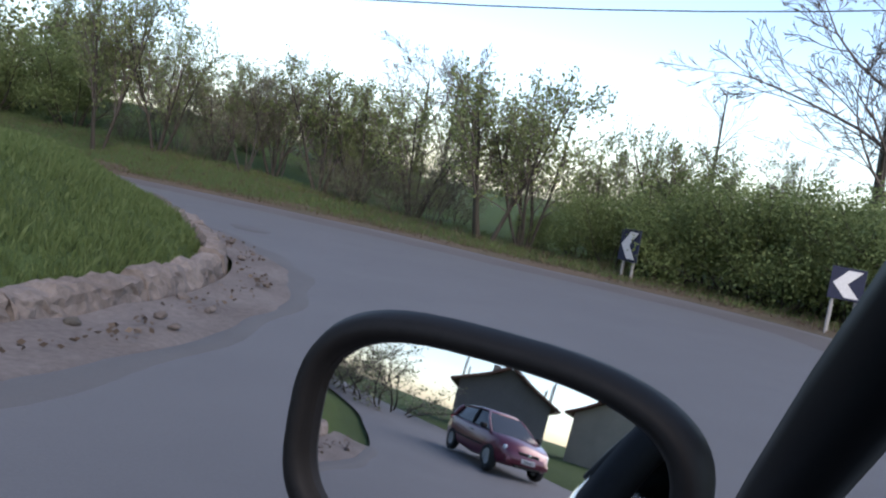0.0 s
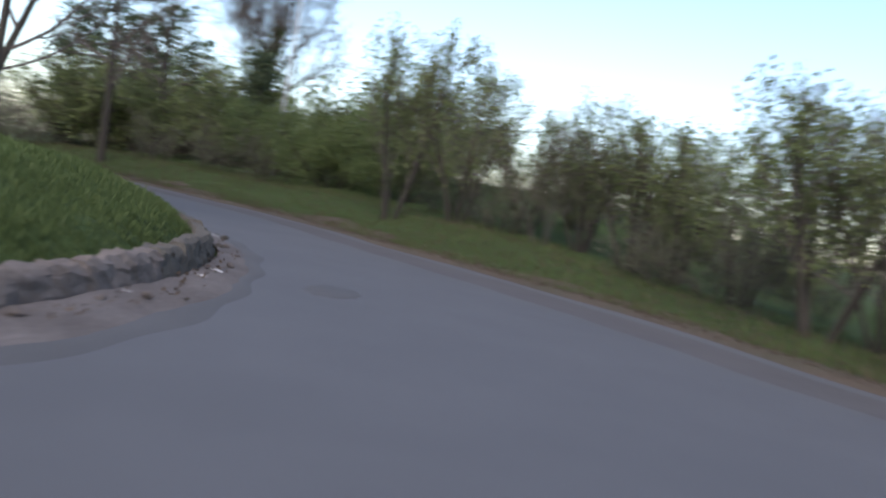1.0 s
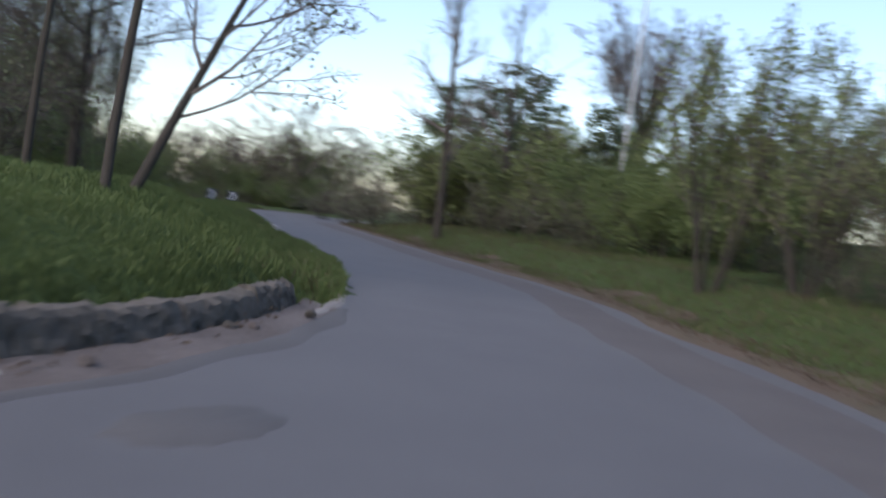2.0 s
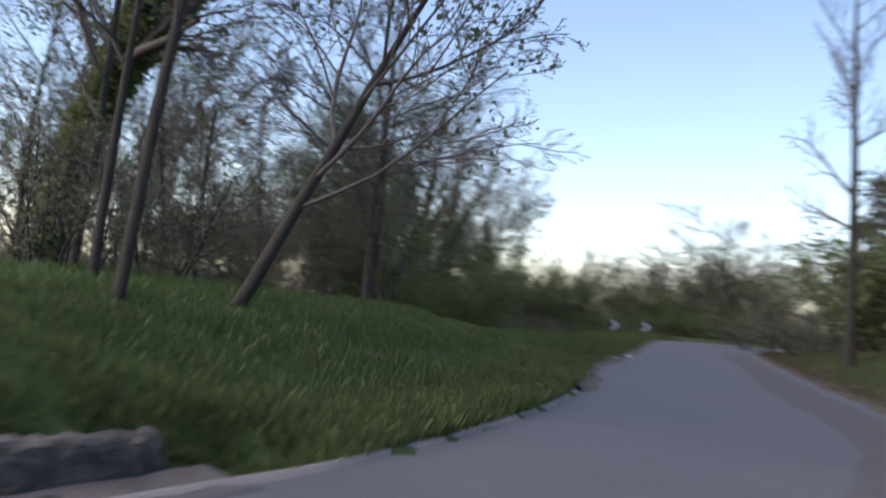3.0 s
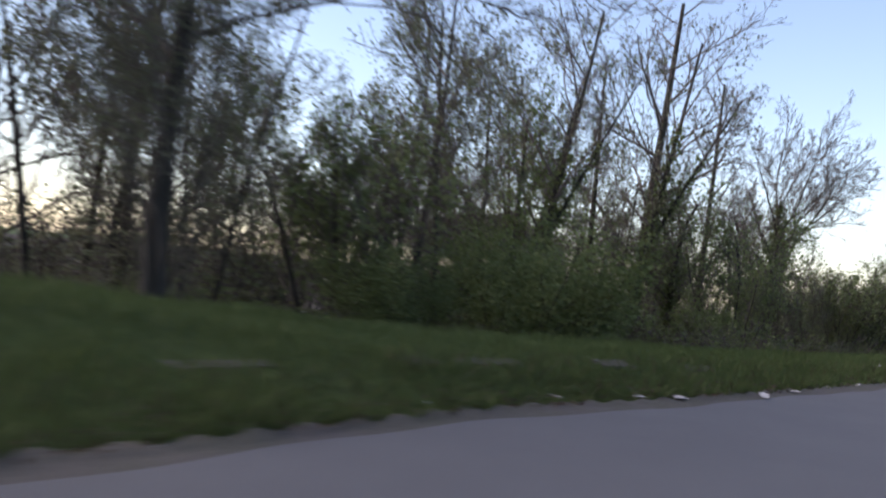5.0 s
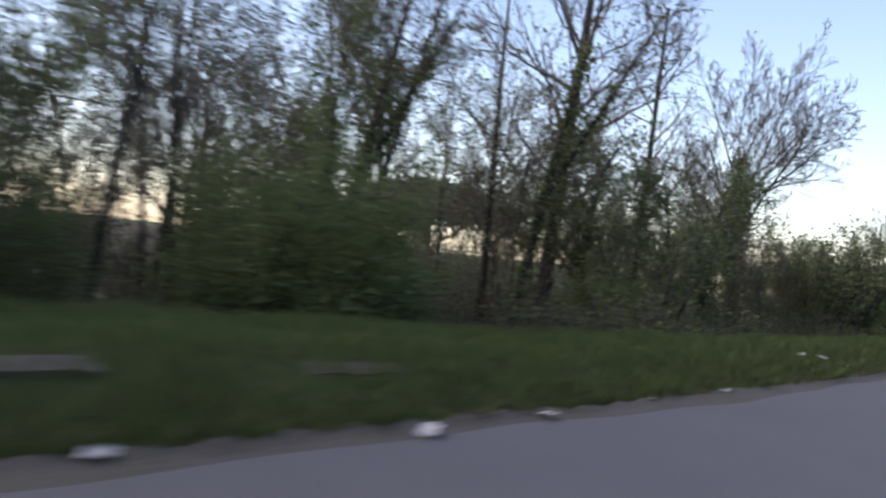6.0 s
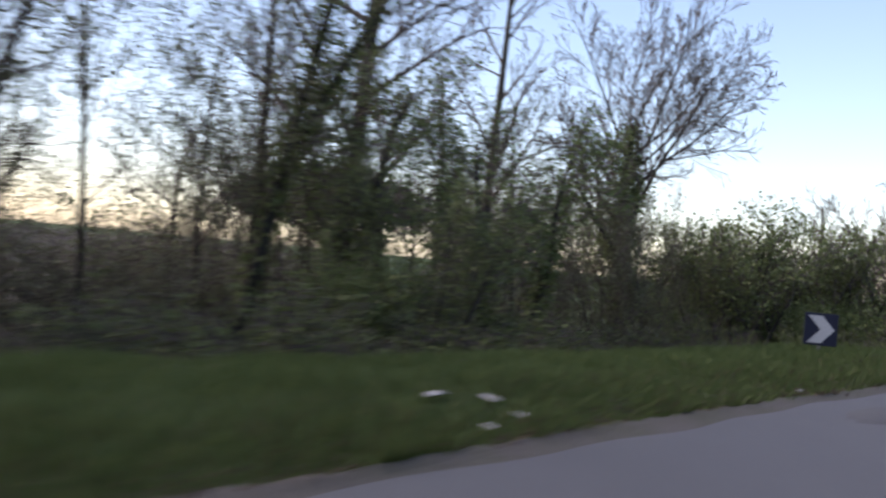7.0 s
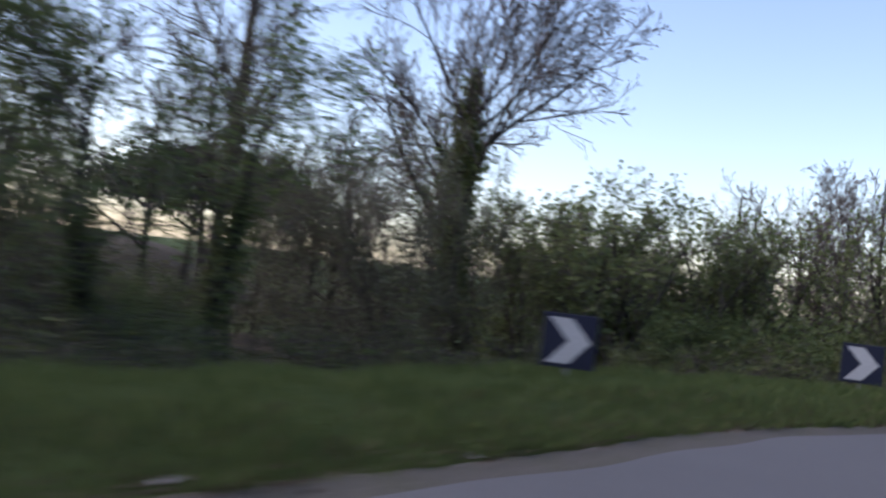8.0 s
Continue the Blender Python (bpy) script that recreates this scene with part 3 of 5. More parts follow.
        g = Grower(seed, [(0.25, 9), (0.2, 6), (0.2, 4)], (36, 38, 38), (0.42, 0.5, 0.5), (0.1, 0.4, 0.2, 0.1), (0.09, 0.11, 0.13, 0.15), 0.009)
        for i in range(6):
            a = i * 1.05 + rng.uniform(-0.3, 0.3)
            g.limb((0.22 * math.cos(a), 0.22 * math.sin(a), -0.3), (0.28 * math.cos(a), 0.28 * math.sin(a), 1), rng.uniform(4.5, 8.5), rng.uniform(0.03, 0.06), 0)
        out = [("trunk", limb_mesh("trunk", [l for l in g.limbs if l[2] == 0], M["bark_pale"])), ("branchwork", limb_mesh("branchwork", [l for l in g.limbs if l[2] > 0], M["twig"])),
               ("crown", leaf_mesh("crown", along_limbs(g.limbs, (2, 3), 7, rng), 0.10, rng, M["leaf_grey"], 0.12))]
    elif kind == "leafy_multi":     # small many-stemmed tree in spring leaf
        g = Grower(seed, [(0.25, 8), (0.2, 6), (0.2, 4)], (36, 38, 40), (0.48, 0.5, 0.5), (0.3, 0.5, 0.3, 0.2), (0.06, 0.1, 0.13, 0.15), 0.008)
        for i in range(5):
            a = i * 1.26 + rng.uniform(-0.3, 0.3)
            g.limb((0.12 * math.cos(a), 0.12 * math.sin(a), -0.3), (0.35 * math.cos(a), 0.35 * math.sin(a), 1), rng.uniform(3.6, 5.0), rng.uniform(0.05, 0.085), 0)
        out = [("trunk", limb_mesh("trunk", [l for l in g.limbs if l[2] == 0], M["bark"])), ("branchwork", limb_mesh("branchwork", [l for l in g.limbs if l[2] > 0], M["twig"])),
               ("crown", leaf_mesh("crown", along_limbs(g.limbs, (1, 2, 3), 13, rng), 0.09, rng, M["leaf_spring"], 0.11))]
    elif kind == "bush":            # dense shrub to the ground
        g = Grower(seed, [(0.15, 8), (0.15, 6), (0.2, 3)], (46, 46, 44), (0.55, 0.55, 0.5), (0.3, 0.25, 0.1, 0.1), (0.1, 0.14, 0.16, 0.16), 0.007)
        for i in range(9):
            a = i * 0.7 + rng.uniform(-0.3, 0.3)
            t = rng.uniform(0.15, 0.9)
            g.limb((0.3 * math.cos(a), 0.3 * math.sin(a), -0.2), (t * math.cos(a), t * math.sin(a), 1), rng.uniform(1.9, 3.1), 0.035, 0)
        out = [("trunk", limb_mesh("trunk", [l for l in g.limbs if l[2] <= 1], M["bark"])),
               ("crown", leaf_mesh("crown", along_limbs(g.limbs, (0, 1, 2, 3), 36, rng), 0.066, rng, M["leaf_dark"], 0.15))]
    elif kind == "hedge_tree":      # small tree with a close dark crown on bare stems
        g = Grower(seed, [(0.35, 9), (0.2, 7), (0.2, 4)], (48, 44, 44), (0.52, 0.52, 0.5), (0.2, 0.25, 0.1, 0.1), (0.07, 0.12, 0.15, 0.16), 0.008)
        for i in range(5):
            a = i * 1.26 + rng.uniform(-0.4, 0.4)
            g.limb((0.4 * math.cos(a), 0.4 * math.sin(a), -0.3), (0.28 * math.cos(a), 0.28 * math.sin(a), 1), rng.uniform(3.0, 4.4), rng.uniform(0.04, 0.07), 0)
        out = [("trunk", limb_mesh("trunk", [l for l in g.limbs if l[2] == 0], M["bark"])), ("branchwork", limb_mesh("branchwork", [l for l in g.limbs if l[2] > 0], M["twig"])),
               ("crown", leaf_mesh("crown", along_limbs(g.limbs, (1, 2, 3), 16, rng), 0.115, rng, M["leaf_dark"], 0.15))]
    elif kind == "bush_light":      # looser shrub in fresh leaf
        g = Grower(seed, [(0.15, 8), (0.15, 6), (0.2, 3)], (42, 44, 44), (0.5, 0.55, 0.5), (0.4, 0.35, 0.2, 0.1), (0.1, 0.14, 0.16, 0.16), 0.007)
        for i in range(8):
            a = i * 0.8 + rng.uniform(-0.3, 0.3)
            t = rng.uniform(0.1, 0.7)
            g.limb((0.25 * math.cos(a), 0.25 * math.sin(a), -0.2), (t * math.cos(a), t * math.sin(a), 1), rng.uniform(2.0, 3.4), 0.035, 0)
        out = [("trunk", limb_mesh("trunk", [l for l in g.limbs if l[2] <= 1], M["bark"])), ("branchwork", limb_mesh("branchwork", [l for l in g.limbs if l[2] > 1], M["twig"])),
               ("crown", leaf_mesh("crown", along_limbs(g.limbs, (1, 2, 3), 11, rng), 0.115, rng, M["leaf_spring"], 0.14))]
    elif kind == "scrub":           # leafless thorny thicket
        g = Grower(seed, [(0.15, 7), (0.15, 5), (0.2, 3)], (40, 44, 44), (0.5, 0.55, 0.5), (0.3, 0.2, 0.1, 0.1), (0.12, 0.15, 0.17, 0.17), 0.006)
        for i in range(10):
            a = i * 0.63 + rng.uniform(-0.3, 0.3)
            t = rng.uniform(0.1, 0.7)
            g.limb((0.6 * math.cos(a), 0.6 * math.sin(a), -0.2), (t * math.cos(a), t * math.sin(a), 1), rng.uniform(1.6, 3.2), 0.028, 0)
        out = [("trunk", limb_mesh("trunk", [l for l in g.limbs if l[2] <= 1], M["bark"])), ("branchwork", limb_mesh("branchwork", [l for l in g.limbs if l[2] > 1], M["twig"])),
               ("crown", leaf_mesh("crown", along_limbs(g.limbs, (1, 2, 3), 4, rng), 0.09, rng, M["leaf_grey"], 0.12))]
    elif kind == "bramble":         # low dense tangle under the trees
        g = Grower(seed, [(0.1, 7), (0.15, 5), (0.2, 3)], (55, 50, 44), (0.6, 0.55, 0.5), (-0.4, -0.1, 0.0, 0.1), (0.16, 0.18, 0.18, 0.18), 0.006)
        for i in range(13):
            a = i * 0.49 + rng.uniform(-0.3, 0.3)
            t = rng.uniform(0.2, 1.1)
            d = rng.uniform(0.1, 0.9)
            g.limb((d * math.cos(a), d * math.sin(a), -0.2), (t * math.cos(a), t * math.sin(a), 1), rng.uniform(1.2, 2.1), 0.02, 0)
        out = [("trunk", limb_mesh("trunk", [l for l in g.limbs if l[2] <= 1], M["bark"])), ("branchwork", limb_mesh("branchwork", [l for l in g.limbs if l[2] > 1], M["twig"])),
               ("crown", leaf_mesh("crown", along_limbs(g.limbs, (0, 1, 2, 3), 5, rng), 0.085, rng, M["ivy"], 0.13))]
    elif kind == "conifer":
        g = Grower(seed, [(0.06, 60), (0.1, 9)], (78, 50), (0.27, 0.4), (0.1, -0.1, 0.0), (0.01, 0.05, 0.08), 0.008)
        g.limb((0, 0, -0.3), (0, 0, 1), 7.0, 0.14, 0)
        out = [("trunk", limb_mesh("trunk", [l for l in g.limbs if l[2] == 0], M["bark"])),
               ("crown", leaf_mesh("crown", along_limbs(g.limbs, (1, 2), 16, rng), 0.17, rng, M["needle"], 0.09))]
    elif kind == "pine":            # umbrella pine: bare trunk, forking limbs and a wide domed crown of needle tufts
        g = Grower(seed, [(0.55, 14), (0.3, 6)], (62, 40), (0.62, 0.5), (0.0, 0.5, 0.3), (0.02, 0.06, 0.1), 0.02)
        g.limb((0, 0, -0.3), (0.03, 0, 1), 6.6, 0.28, 0)
        tufts = []
        for i in range(46):
            a, q = i * 2.39996, math.sqrt((i + 0.5) / 46)
            c = np.array([5.6 * q * math.cos(a), 5.6 * q * math.sin(a), 5.2 + 4.0 * math.sqrt(1 - 0.92 * q * q) + rng.uniform(-0.15, 0.15)])
            tufts.append(c + rng.normal(0, 1, (420, 3)) * (0.75, 0.75, 0.62))
        out = [("trunk", limb_mesh("trunk", g.limbs, M["bark"])), ("crown", leaf_mesh("crown", np.concatenate(tufts), 0.34, rng, M["needle"], 0.05))]
    elif kind == "leaning":         # small leafless tree leaning out over the verge
        g = Grower(seed, [(0.30, 10), (0.2, 7), (0.2, 5), (0.2, 4)], (46, 40, 38, 40), (0.62, 0.55, 0.5, 0.5), (0.35, 0.4, 0.25, 0.15, 0.1), (0.03, 0.1, 0.12, 0.14, 0.15), 0.007)
        g.limb((0, 0, -0.4), (-0.05, 0.55, 1), 5.2, 0.085, 0)
        out = [("trunk", limb_mesh("trunk", [l for l in g.limbs if l[2] == 0], M["bark"])), ("branchwork", limb_mesh("branchwork", [l for l in g.limbs if l[2] > 0], M["twig"])),
               ("crown", leaf_mesh("crown", along_limbs(g.limbs, (2, 3, 4), 3, rng), 0.07, rng, M["leaf_grey"], 0.08))]
    elif kind == "ivy_slim":        # leaning slim trunk in ivy with a thin high crown
        g = Grower(seed, [(0.42, 12), (0.2, 7), (0.2, 4)], (46, 42, 42), (0.36, 0.5, 0.5), (0.05, 0.35, 0.2, 0.1), (0.015, 0.1, 0.13, 0.15), 0.010)
        g.limb((0, 0, -0.4), (-0.06, 0.17, 1), 12.0, 0.15, 0)
        g.limb(g.limbs[0][0][3], (-0.14, 0.46, 1), 6.0, 0.085, 0)
        out = [("trunk", limb_mesh("trunk", [l for l in g.limbs if l[2] == 0], M["bark"])), ("branchwork", limb_mesh("branchwork", [l for l in g.limbs if l[2] > 0], M["twig"])),
               ("ivy", leaf_mesh("ivy", ivy_points(g.limbs, 0, 7.0, 170, rng), 0.12, rng, M["ivy"], 0.06)),
               ("crown", leaf_mesh("crown", along_limbs(g.limbs, (2, 3), 3.5, rng), 0.10, rng, M["leaf_grey"], 0.12))]
    elif kind == "ivy_giant":       # thick forked trunk wrapped in ivy
        g = Grower(seed, [(0.45, 9), (0.2, 8), (0.2, 6), (0.2, 3)], (48, 42, 40, 40), (0.42, 0.55, 0.5, 0.5), (0.02, 0.2, 0.1, 0.1), (0.012, 0.09, 0.12, 0.14), 0.011)
        g.limb((0, 0, -0.5), (0.16, 0.29, 1), 12.0, 0.42, 0)
        q = g.limbs[0][0][4]
        for P, R, l in list(g.limbs)[:1]:
            q = P[0] + (P[4] - P[0]) * 0.98
        g.limb(q, (-0.30, 0.52, 1), 8.0, 0.26, 0)
        out = [("trunk", limb_mesh("trunk", [l for l in g.limbs if l[2] == 0], M["bark"])), ("branchwork", limb_mesh("branchwork", [l for l in g.limbs if l[2] > 0], M["twig"])),
               ("ivy", leaf_mesh("ivy", ivy_points(g.limbs, 0, 9.5, 620, rng), 0.13, rng, M["ivy"], 0.05)),
               ("crown", leaf_mesh("crown", along_limbs(g.limbs, (2, 3, 4), 3.0, rng), 0.10, rng, M["leaf_grey"], 0.12))]
    return out


LABEL = {
    "bare_fan": ("bare_tree", "large leafless tree with ivy-covered trunk and fanned limbs", "tree"),
    "bare_slim": ("bare_tree", "tall slim leafless tree with fine twigs", "tree"),
    "bare_round": ("bare_tree", "spreading leafless tree with dense fine twigs", "tree"),
    "sparse_tall": ("woodland_tree", "tall woodland tree with sparse grey-green new leaves", "tree"),
    "leafy_tall": ("woodland_tree", "woodland tree in dark leaf with ivy on its stem", "tree"),
    "stems": ("coppiced_tree", "clump of thin pale stems with few new leaves", "tree"),
    "leafy_multi": ("small_tree", "small many-stemmed tree in fresh spring leaf", "tree"),
    "hedge_tree": ("small_tree", "small tree with a close dark green crown on bare stems", "tree"),
    "bush": ("bush", "dense dark green bush reaching down to the grass", "bush"),
    "bush_light": ("bush", "loose bush in fresh green spring leaf", "bush"),
    "scrub": ("thicket", "tangled leafless thicket of brown twigs", "bush"),
    "bramble": ("bramble_thicket", "low dark bramble tangle along the edge of the wood", "bush"),
    "conifer": ("conifer", "dark green narrow conifer", "tree"),
    "pine": ("umbrella_pine", "umbrella pine with a flat dark green crown", "tree"),
    "leaning": ("leaning_tree", "small leaning tree with bare twigs over the verge", "tree"),
    "ivy_slim": ("ivy_clad_tree", "slim leaning tree with ivy round its trunk", "tree"),
    "ivy_giant": ("ivy_clad_tree", "thick forked tree trunk wrapped in ivy", "tree"),
}


def plant(kind, x, y, tall, turn=0.0, variant=0, wide=1.0):
    """Stand a tree of a kind at a place, that many metres tall; alike trees share their meshes."""
    m = pose(x, y, ground_z(x, y) - 0.03, 0, 0, turn)
    key = (kind, variant)
    if key in PROTO:
        first, top, s0, w0 = PROTO[key]
        s = tall / top
        return copy_thing(first, m @ Matrix.Diagonal((s * wide / (s0 * w0), s * wide / (s0 * w0), s / s0, 1)))
    name, label, category = LABEL[kind]
    meshes = tree_parts(kind, 11 + 31 * variant + sum(map(ord, kind)))
    top = max(max(v.co.z for v in me.vertices) for _, me in meshes)
    s = tall / top
    root = thing(name, m @ Matrix.Diagonal((s * wide, s * wide, s, 1)), label, category, "roadside " + category + "s")
    for pname, data in meshes:
        ob = part(pname, data, root)
        if kind in ("scrub", "bramble", "bush", "bush_light"):
            tagged(ob, kind="stuff")
    PROTO[key] = (root, top, s, wide)
    return root




def far_woods():
    """A broken belt of distant trees all round, too far off to tell apart."""
    rng = np.random.default_rng(77)
    pts, n = [], 600
    for i in range(240):
        a = rng.uniform(radians(-60), radians(176))
        d = rng.uniform(75, 150)
        h, w = rng.uniform(4, 7.5) * (0.7 + d / 250), rng.uniform(4, 8)
        p = rng.normal(0, 1, (n, 3)) * (w * 0.42, w * 0.42, h * 0.26)
        pts.append(p + (-20 + d * math.cos(a), 15 + d * math.sin(a), h * 0.42))
    P = np.concatenate(pts)
    z = height(P[::n, 0], P[::n, 1])
    P[:, 2] = np.abs(P[:, 2]) + np.repeat(z, n)
    tagged(new("far_woods", leaf_mesh("far_woods", P, 0.3, rng, M["leaf_grey"], 0.3)), "distant belt of grey-green woods", "woods", kind="stuff")


far_woods()


# outer bank of the bend
plant("leafy_multi", -8.2, 26.0, 4.8, 87, 1, 0.80)
plant("bush_light", -35.0, 39.1, 5.1, 109, 0, 1.20)
plant("bush_light", -28.4, 36.9, 4.9, 253, 1, 1.20)
plant("bush_light", -23.4, 35.4, 4.7, 35, 0, 1.10)
plant("bush_light", -19.3, 34.2, 3.4, 156, 1, 1.10)
plant("bush_light", -16.2, 32.2, 2.4, 74, 0, 1.10)
plant("bare_fan", -35.0, 47.9, 13.0, 357, 0, 1.00)
plant("conifer", -35.3, 40.3, 8.4, 272, 0, 1.00)
plant("conifer", -37.7, 37.3, 8.1, 3, 1, 1.00)
plant("stems", -5.5, 25.3, 3.7, 172, 0, 1.00)
plant("stems", -4.7, 25.9, 3.7, 331, 1, 1.00)
plant("leafy_multi", -3.3, 25.2, 3.8, 327, 0, 1.00)
plant("stems", -8.9, 28.2, 3.8, 12, 1, 1.00)
plant("leafy_multi", -2.2, 24.7, 3.7, 326, 0, 1.00)
plant("leafy_multi", -0.6, 23.3, 3.9, 229, 1, 1.00)
plant("leafy_multi", 1.1, 20.2, 4.3, 247, 0, 1.00)
plant("leafy_multi", 2.0, 20.4, 4.3, 344, 1, 1.00)
plant("stems", -0.1, 21.8, 2.3, 41, 0, 1.00)
plant("leafy_multi", -2.2, 24.7, 2.2, 327, 1, 1.00)
plant("leafy_multi", -4.8, 26.0, 3.2, 334, 0, 1.00)
plant("leafy_multi", -6.6, 26.8, 3.4, 328, 1, 1.00)
plant("stems", -7.9, 26.8, 2.8, 225, 0, 1.00)
plant("bare_round", -0.1, 42.0, 7.5, 211, 1, 1.00)
plant("bare_round", -1.5, 44.0, 7.3, 49, 0, 1.00)
plant("scrub", -2.7, 23.8, 1.2, 160, 1, 1.00)
plant("scrub", -0.9, 22.9, 1.2, 147, 0, 1.00)
plant("scrub", -2.2, 23.3, 1.5, 112, 1, 1.00)
plant("scrub", -6.9, 26.0, 1.3, 186, 0, 1.00)
plant("scrub", -9.7, 28.0, 1.6, 288, 1, 1.00)
plant("bush", 2.4, 20.8, 1.2, 68, 0, 1.00)
plant("bush", 3.2, 19.4, 1.6, 288, 1, 1.10)
plant("bush", 3.7, 18.7, 1.9, 217, 0, 1.10)
plant("bush_light", 4.4, 18.8, 1.8, 277, 1, 1.00)
plant("bush", 4.7, 17.6, 2.2, 119, 0, 1.10)
plant("bush", 5.4, 17.1, 2.5, 92, 1, 1.20)
plant("bush", 5.9, 16.6, 2.6, 54, 0, 1.20)
plant("bush", 6.4, 16.0, 2.6, 357, 1, 1.20)
plant("bush", 6.9, 15.6, 2.7, 346, 0, 1.20)
plant("bush", 7.2, 15.1, 2.6, 280, 1, 1.20)
plant("bush", 7.6, 14.5, 2.5, 229, 0, 1.20)
plant("bush", 7.9, 13.7, 1.8, 122, 1, 1.20)
plant("bare_round", 9.6, 19.1, 6.9, 348, 1, 1.00)
plant("leafy_multi", 5.4, 20.8, 3.4, 295, 0, 1.00)
plant("leafy_multi", 4.3, 23.1, 3.6, 202, 1, 1.00)
plant("bare_slim", 10.5, 35.8, 7.5, 51, 0, 1.00)
plant("leafy_multi", 6.4, 19.8, 3.1, 216, 1, 1.00)
plant("bare_round", 7.6, 19.9, 3.5, 319, 0, 1.00)
plant("scrub", -4.1, 29.0, 1.2, 125, 1, 1.30)
plant("bush_light", -3.2, 30.7, 1.2, 91, 0, 1.30)
plant("scrub", -1.6, 27.8, 1.2, 110, 1, 1.30)
plant("bush_light", -0.4, 28.3, 1.2, 280, 0, 1.20)
plant("scrub", 0.5, 24.3, 1.2, 106, 1, 1.20)
plant("bush_light", -6.4, 29.9, 1.2, 90, 0, 1.30)
plant("scrub", -7.6, 29.3, 1.2, 279, 1, 1.20)
plant("bush_light", -14.0, 34.7, 2.7, 251, 0, 1.40)
plant("scrub", -9.6, 33.6, 2.6, 50, 1, 1.40)
plant("bush_light", -7.9, 34.2, 1.7, 276, 0, 1.30)
plant("scrub", -5.9, 32.8, 2.5, 200, 1, 1.30)
plant("bush_light", -4.3, 33.2, 1.5, 22, 0, 1.30)
plant("scrub", -2.7, 31.5, 2.5, 248, 1, 1.30)
plant("bush_light", -1.6, 32.8, 1.5, 153, 0, 1.30)
plant("scrub", -0.0, 31.9, 2.5, 140, 1, 1.30)

# wooded inner side after the bend
plant("sparse_tall", -17.8, 12.0, 11.0, 152, 1, 1.00)
plant("scrub", -14.2, 13.0, 2.6, 206, 0, 1.00)
plant("scrub", -16.0, 13.8, 2.6, 195, 1, 1.00)
plant("bare_round", -19.8, 13.6, 5.2, 0, 0, 1.00)
plant("ivy_giant", -22.1, 9.3, 14.0, 0, 0, 1.00)
plant("sparse_tall", -25.5, 8.0, 13.0, 293, 1, 1.00)
plant("sparse_tall", -16.0, 8.0, 13.0, 40, 1, 1.00)
plant("bare_round", -12.5, 9.5, 10.0, 162, 0, 1.00)
plant("scrub", -21.5, 11.0, 2.4, 91, 1, 1.00)
plant("scrub", -24.0, 12.0, 2.6, 60, 0, 1.00)
plant("scrub", -26.5, 12.5, 2.2, 47, 1, 1.00)
plant("scrub", -27.6, 10.6, 2.6, 54, 1, 1.00)
plant("scrub", -31.0, 12.5, 2.2, 15, 1, 1.00)
plant("scrub", -25.5, 10.5, 2.6, 276, 0, 1.00)
plant("bush", -28.5, 13.2, 2.2, 87, 0, 1.00)
plant("bare_round", -28.0, 8.5, 8.5, 40, 1, 1.00)
plant("bare_round", -31.0, 9.5, 9.0, 108, 0, 1.00)
plant("stems", -25.8, 14.4, 5.5, 291, 1, 1.00)
plant("sparse_tall", -26.8, 15.2, 7.9, 330, 0, 1.00)
plant("sparse_tall", -34.0, 16.6, 11.3, 30, 1, 1.00)
plant("bare_slim", -48.9, 18.7, 15.9, 28, 0, 1.30)
plant("bare_slim", -53.3, 20.6, 13.3, 54, 1, 1.00)

# outer side of the straight
plant("bare_slim", -27.0, 33.5, 10.0, 207, 1, 1.00)
plant("leafy_multi", -15.0, 36.4, 5.0, 281, 0, 1.00)
plant("conifer", -35.1, 37.8, 7.4, 268, 0, 1.00)
plant("conifer", -28.6, 36.7, 5.8, 205, 1, 1.00)
plant("conifer", -35.7, 40.6, 5.7, 281, 0, 1.00)
plant("conifer", -22.7, 34.5, 5.1, 315, 1, 1.10)
plant("bush_light", -32.1, 35.1, 4.6, 76, 0, 1.30)
plant("bush_light", -29.6, 35.3, 4.4, 281, 1, 1.30)
plant("bush_light", -26.5, 34.5, 4.3, 32, 0, 1.20)
plant("bush_light", -23.3, 33.8, 4.3, 159, 1, 1.20)
plant("bush_light", -14.9, 32.8, 4.2, 354, 0, 1.20)
plant("scrub", -24.9, 31.6, 2.2, 78, 1, 1.00)
plant("scrub", -20.7, 30.6, 2.3, 230, 0, 1.00)
plant("scrub", -17.5, 29.8, 2.2, 339, 1, 1.00)
plant("bush_light", -33.3, 35.0, 4.6, 330, 0, 1.40)

# far end of the straight
plant("bare_round", -60.0, 39.0, 9.5, 69, 0, 1.30)
plant("bare_round", -72.8, 42.8, 8.0, 66, 0, 1.30)
plant("bare_round", -67.8, 46.8, 7.6, 314, 1, 1.30)
plant("bare_round", -61.8, 47.7, 7.2, 172, 0, 1.20)
plant("bare_round", -64.6, 34.0, 6.3, 57, 1, 1.20)
plant("bare_round", -66.7, 37.8, 7.1, 114, 0, 1.20)
plant("scrub", -62.4, 36.2, 2.5, 193, 1, 2.00)
plant("scrub", -65.4, 39.5, 2.9, 110, 0, 2.00)
plant("bush", -60.9, 40.0, 2.3, 153, 1, 1.60)
plant("bush", -59.2, 30.7, 3.0, 322, 0, 1.50)
plant("bush", -60.7, 33.1, 2.9, 198, 1, 1.60)
plant("bush", -60.2, 35.2, 3.0, 202, 0, 1.60)
plant("bush", -59.4, 37.5, 3.5, 248, 1, 1.60)
plant("scrub", -68.7, 33.9, 5.4, 95, 0, 2.00)
plant("scrub", -68.0, 36.7, 5.6, 212, 1, 2.00)
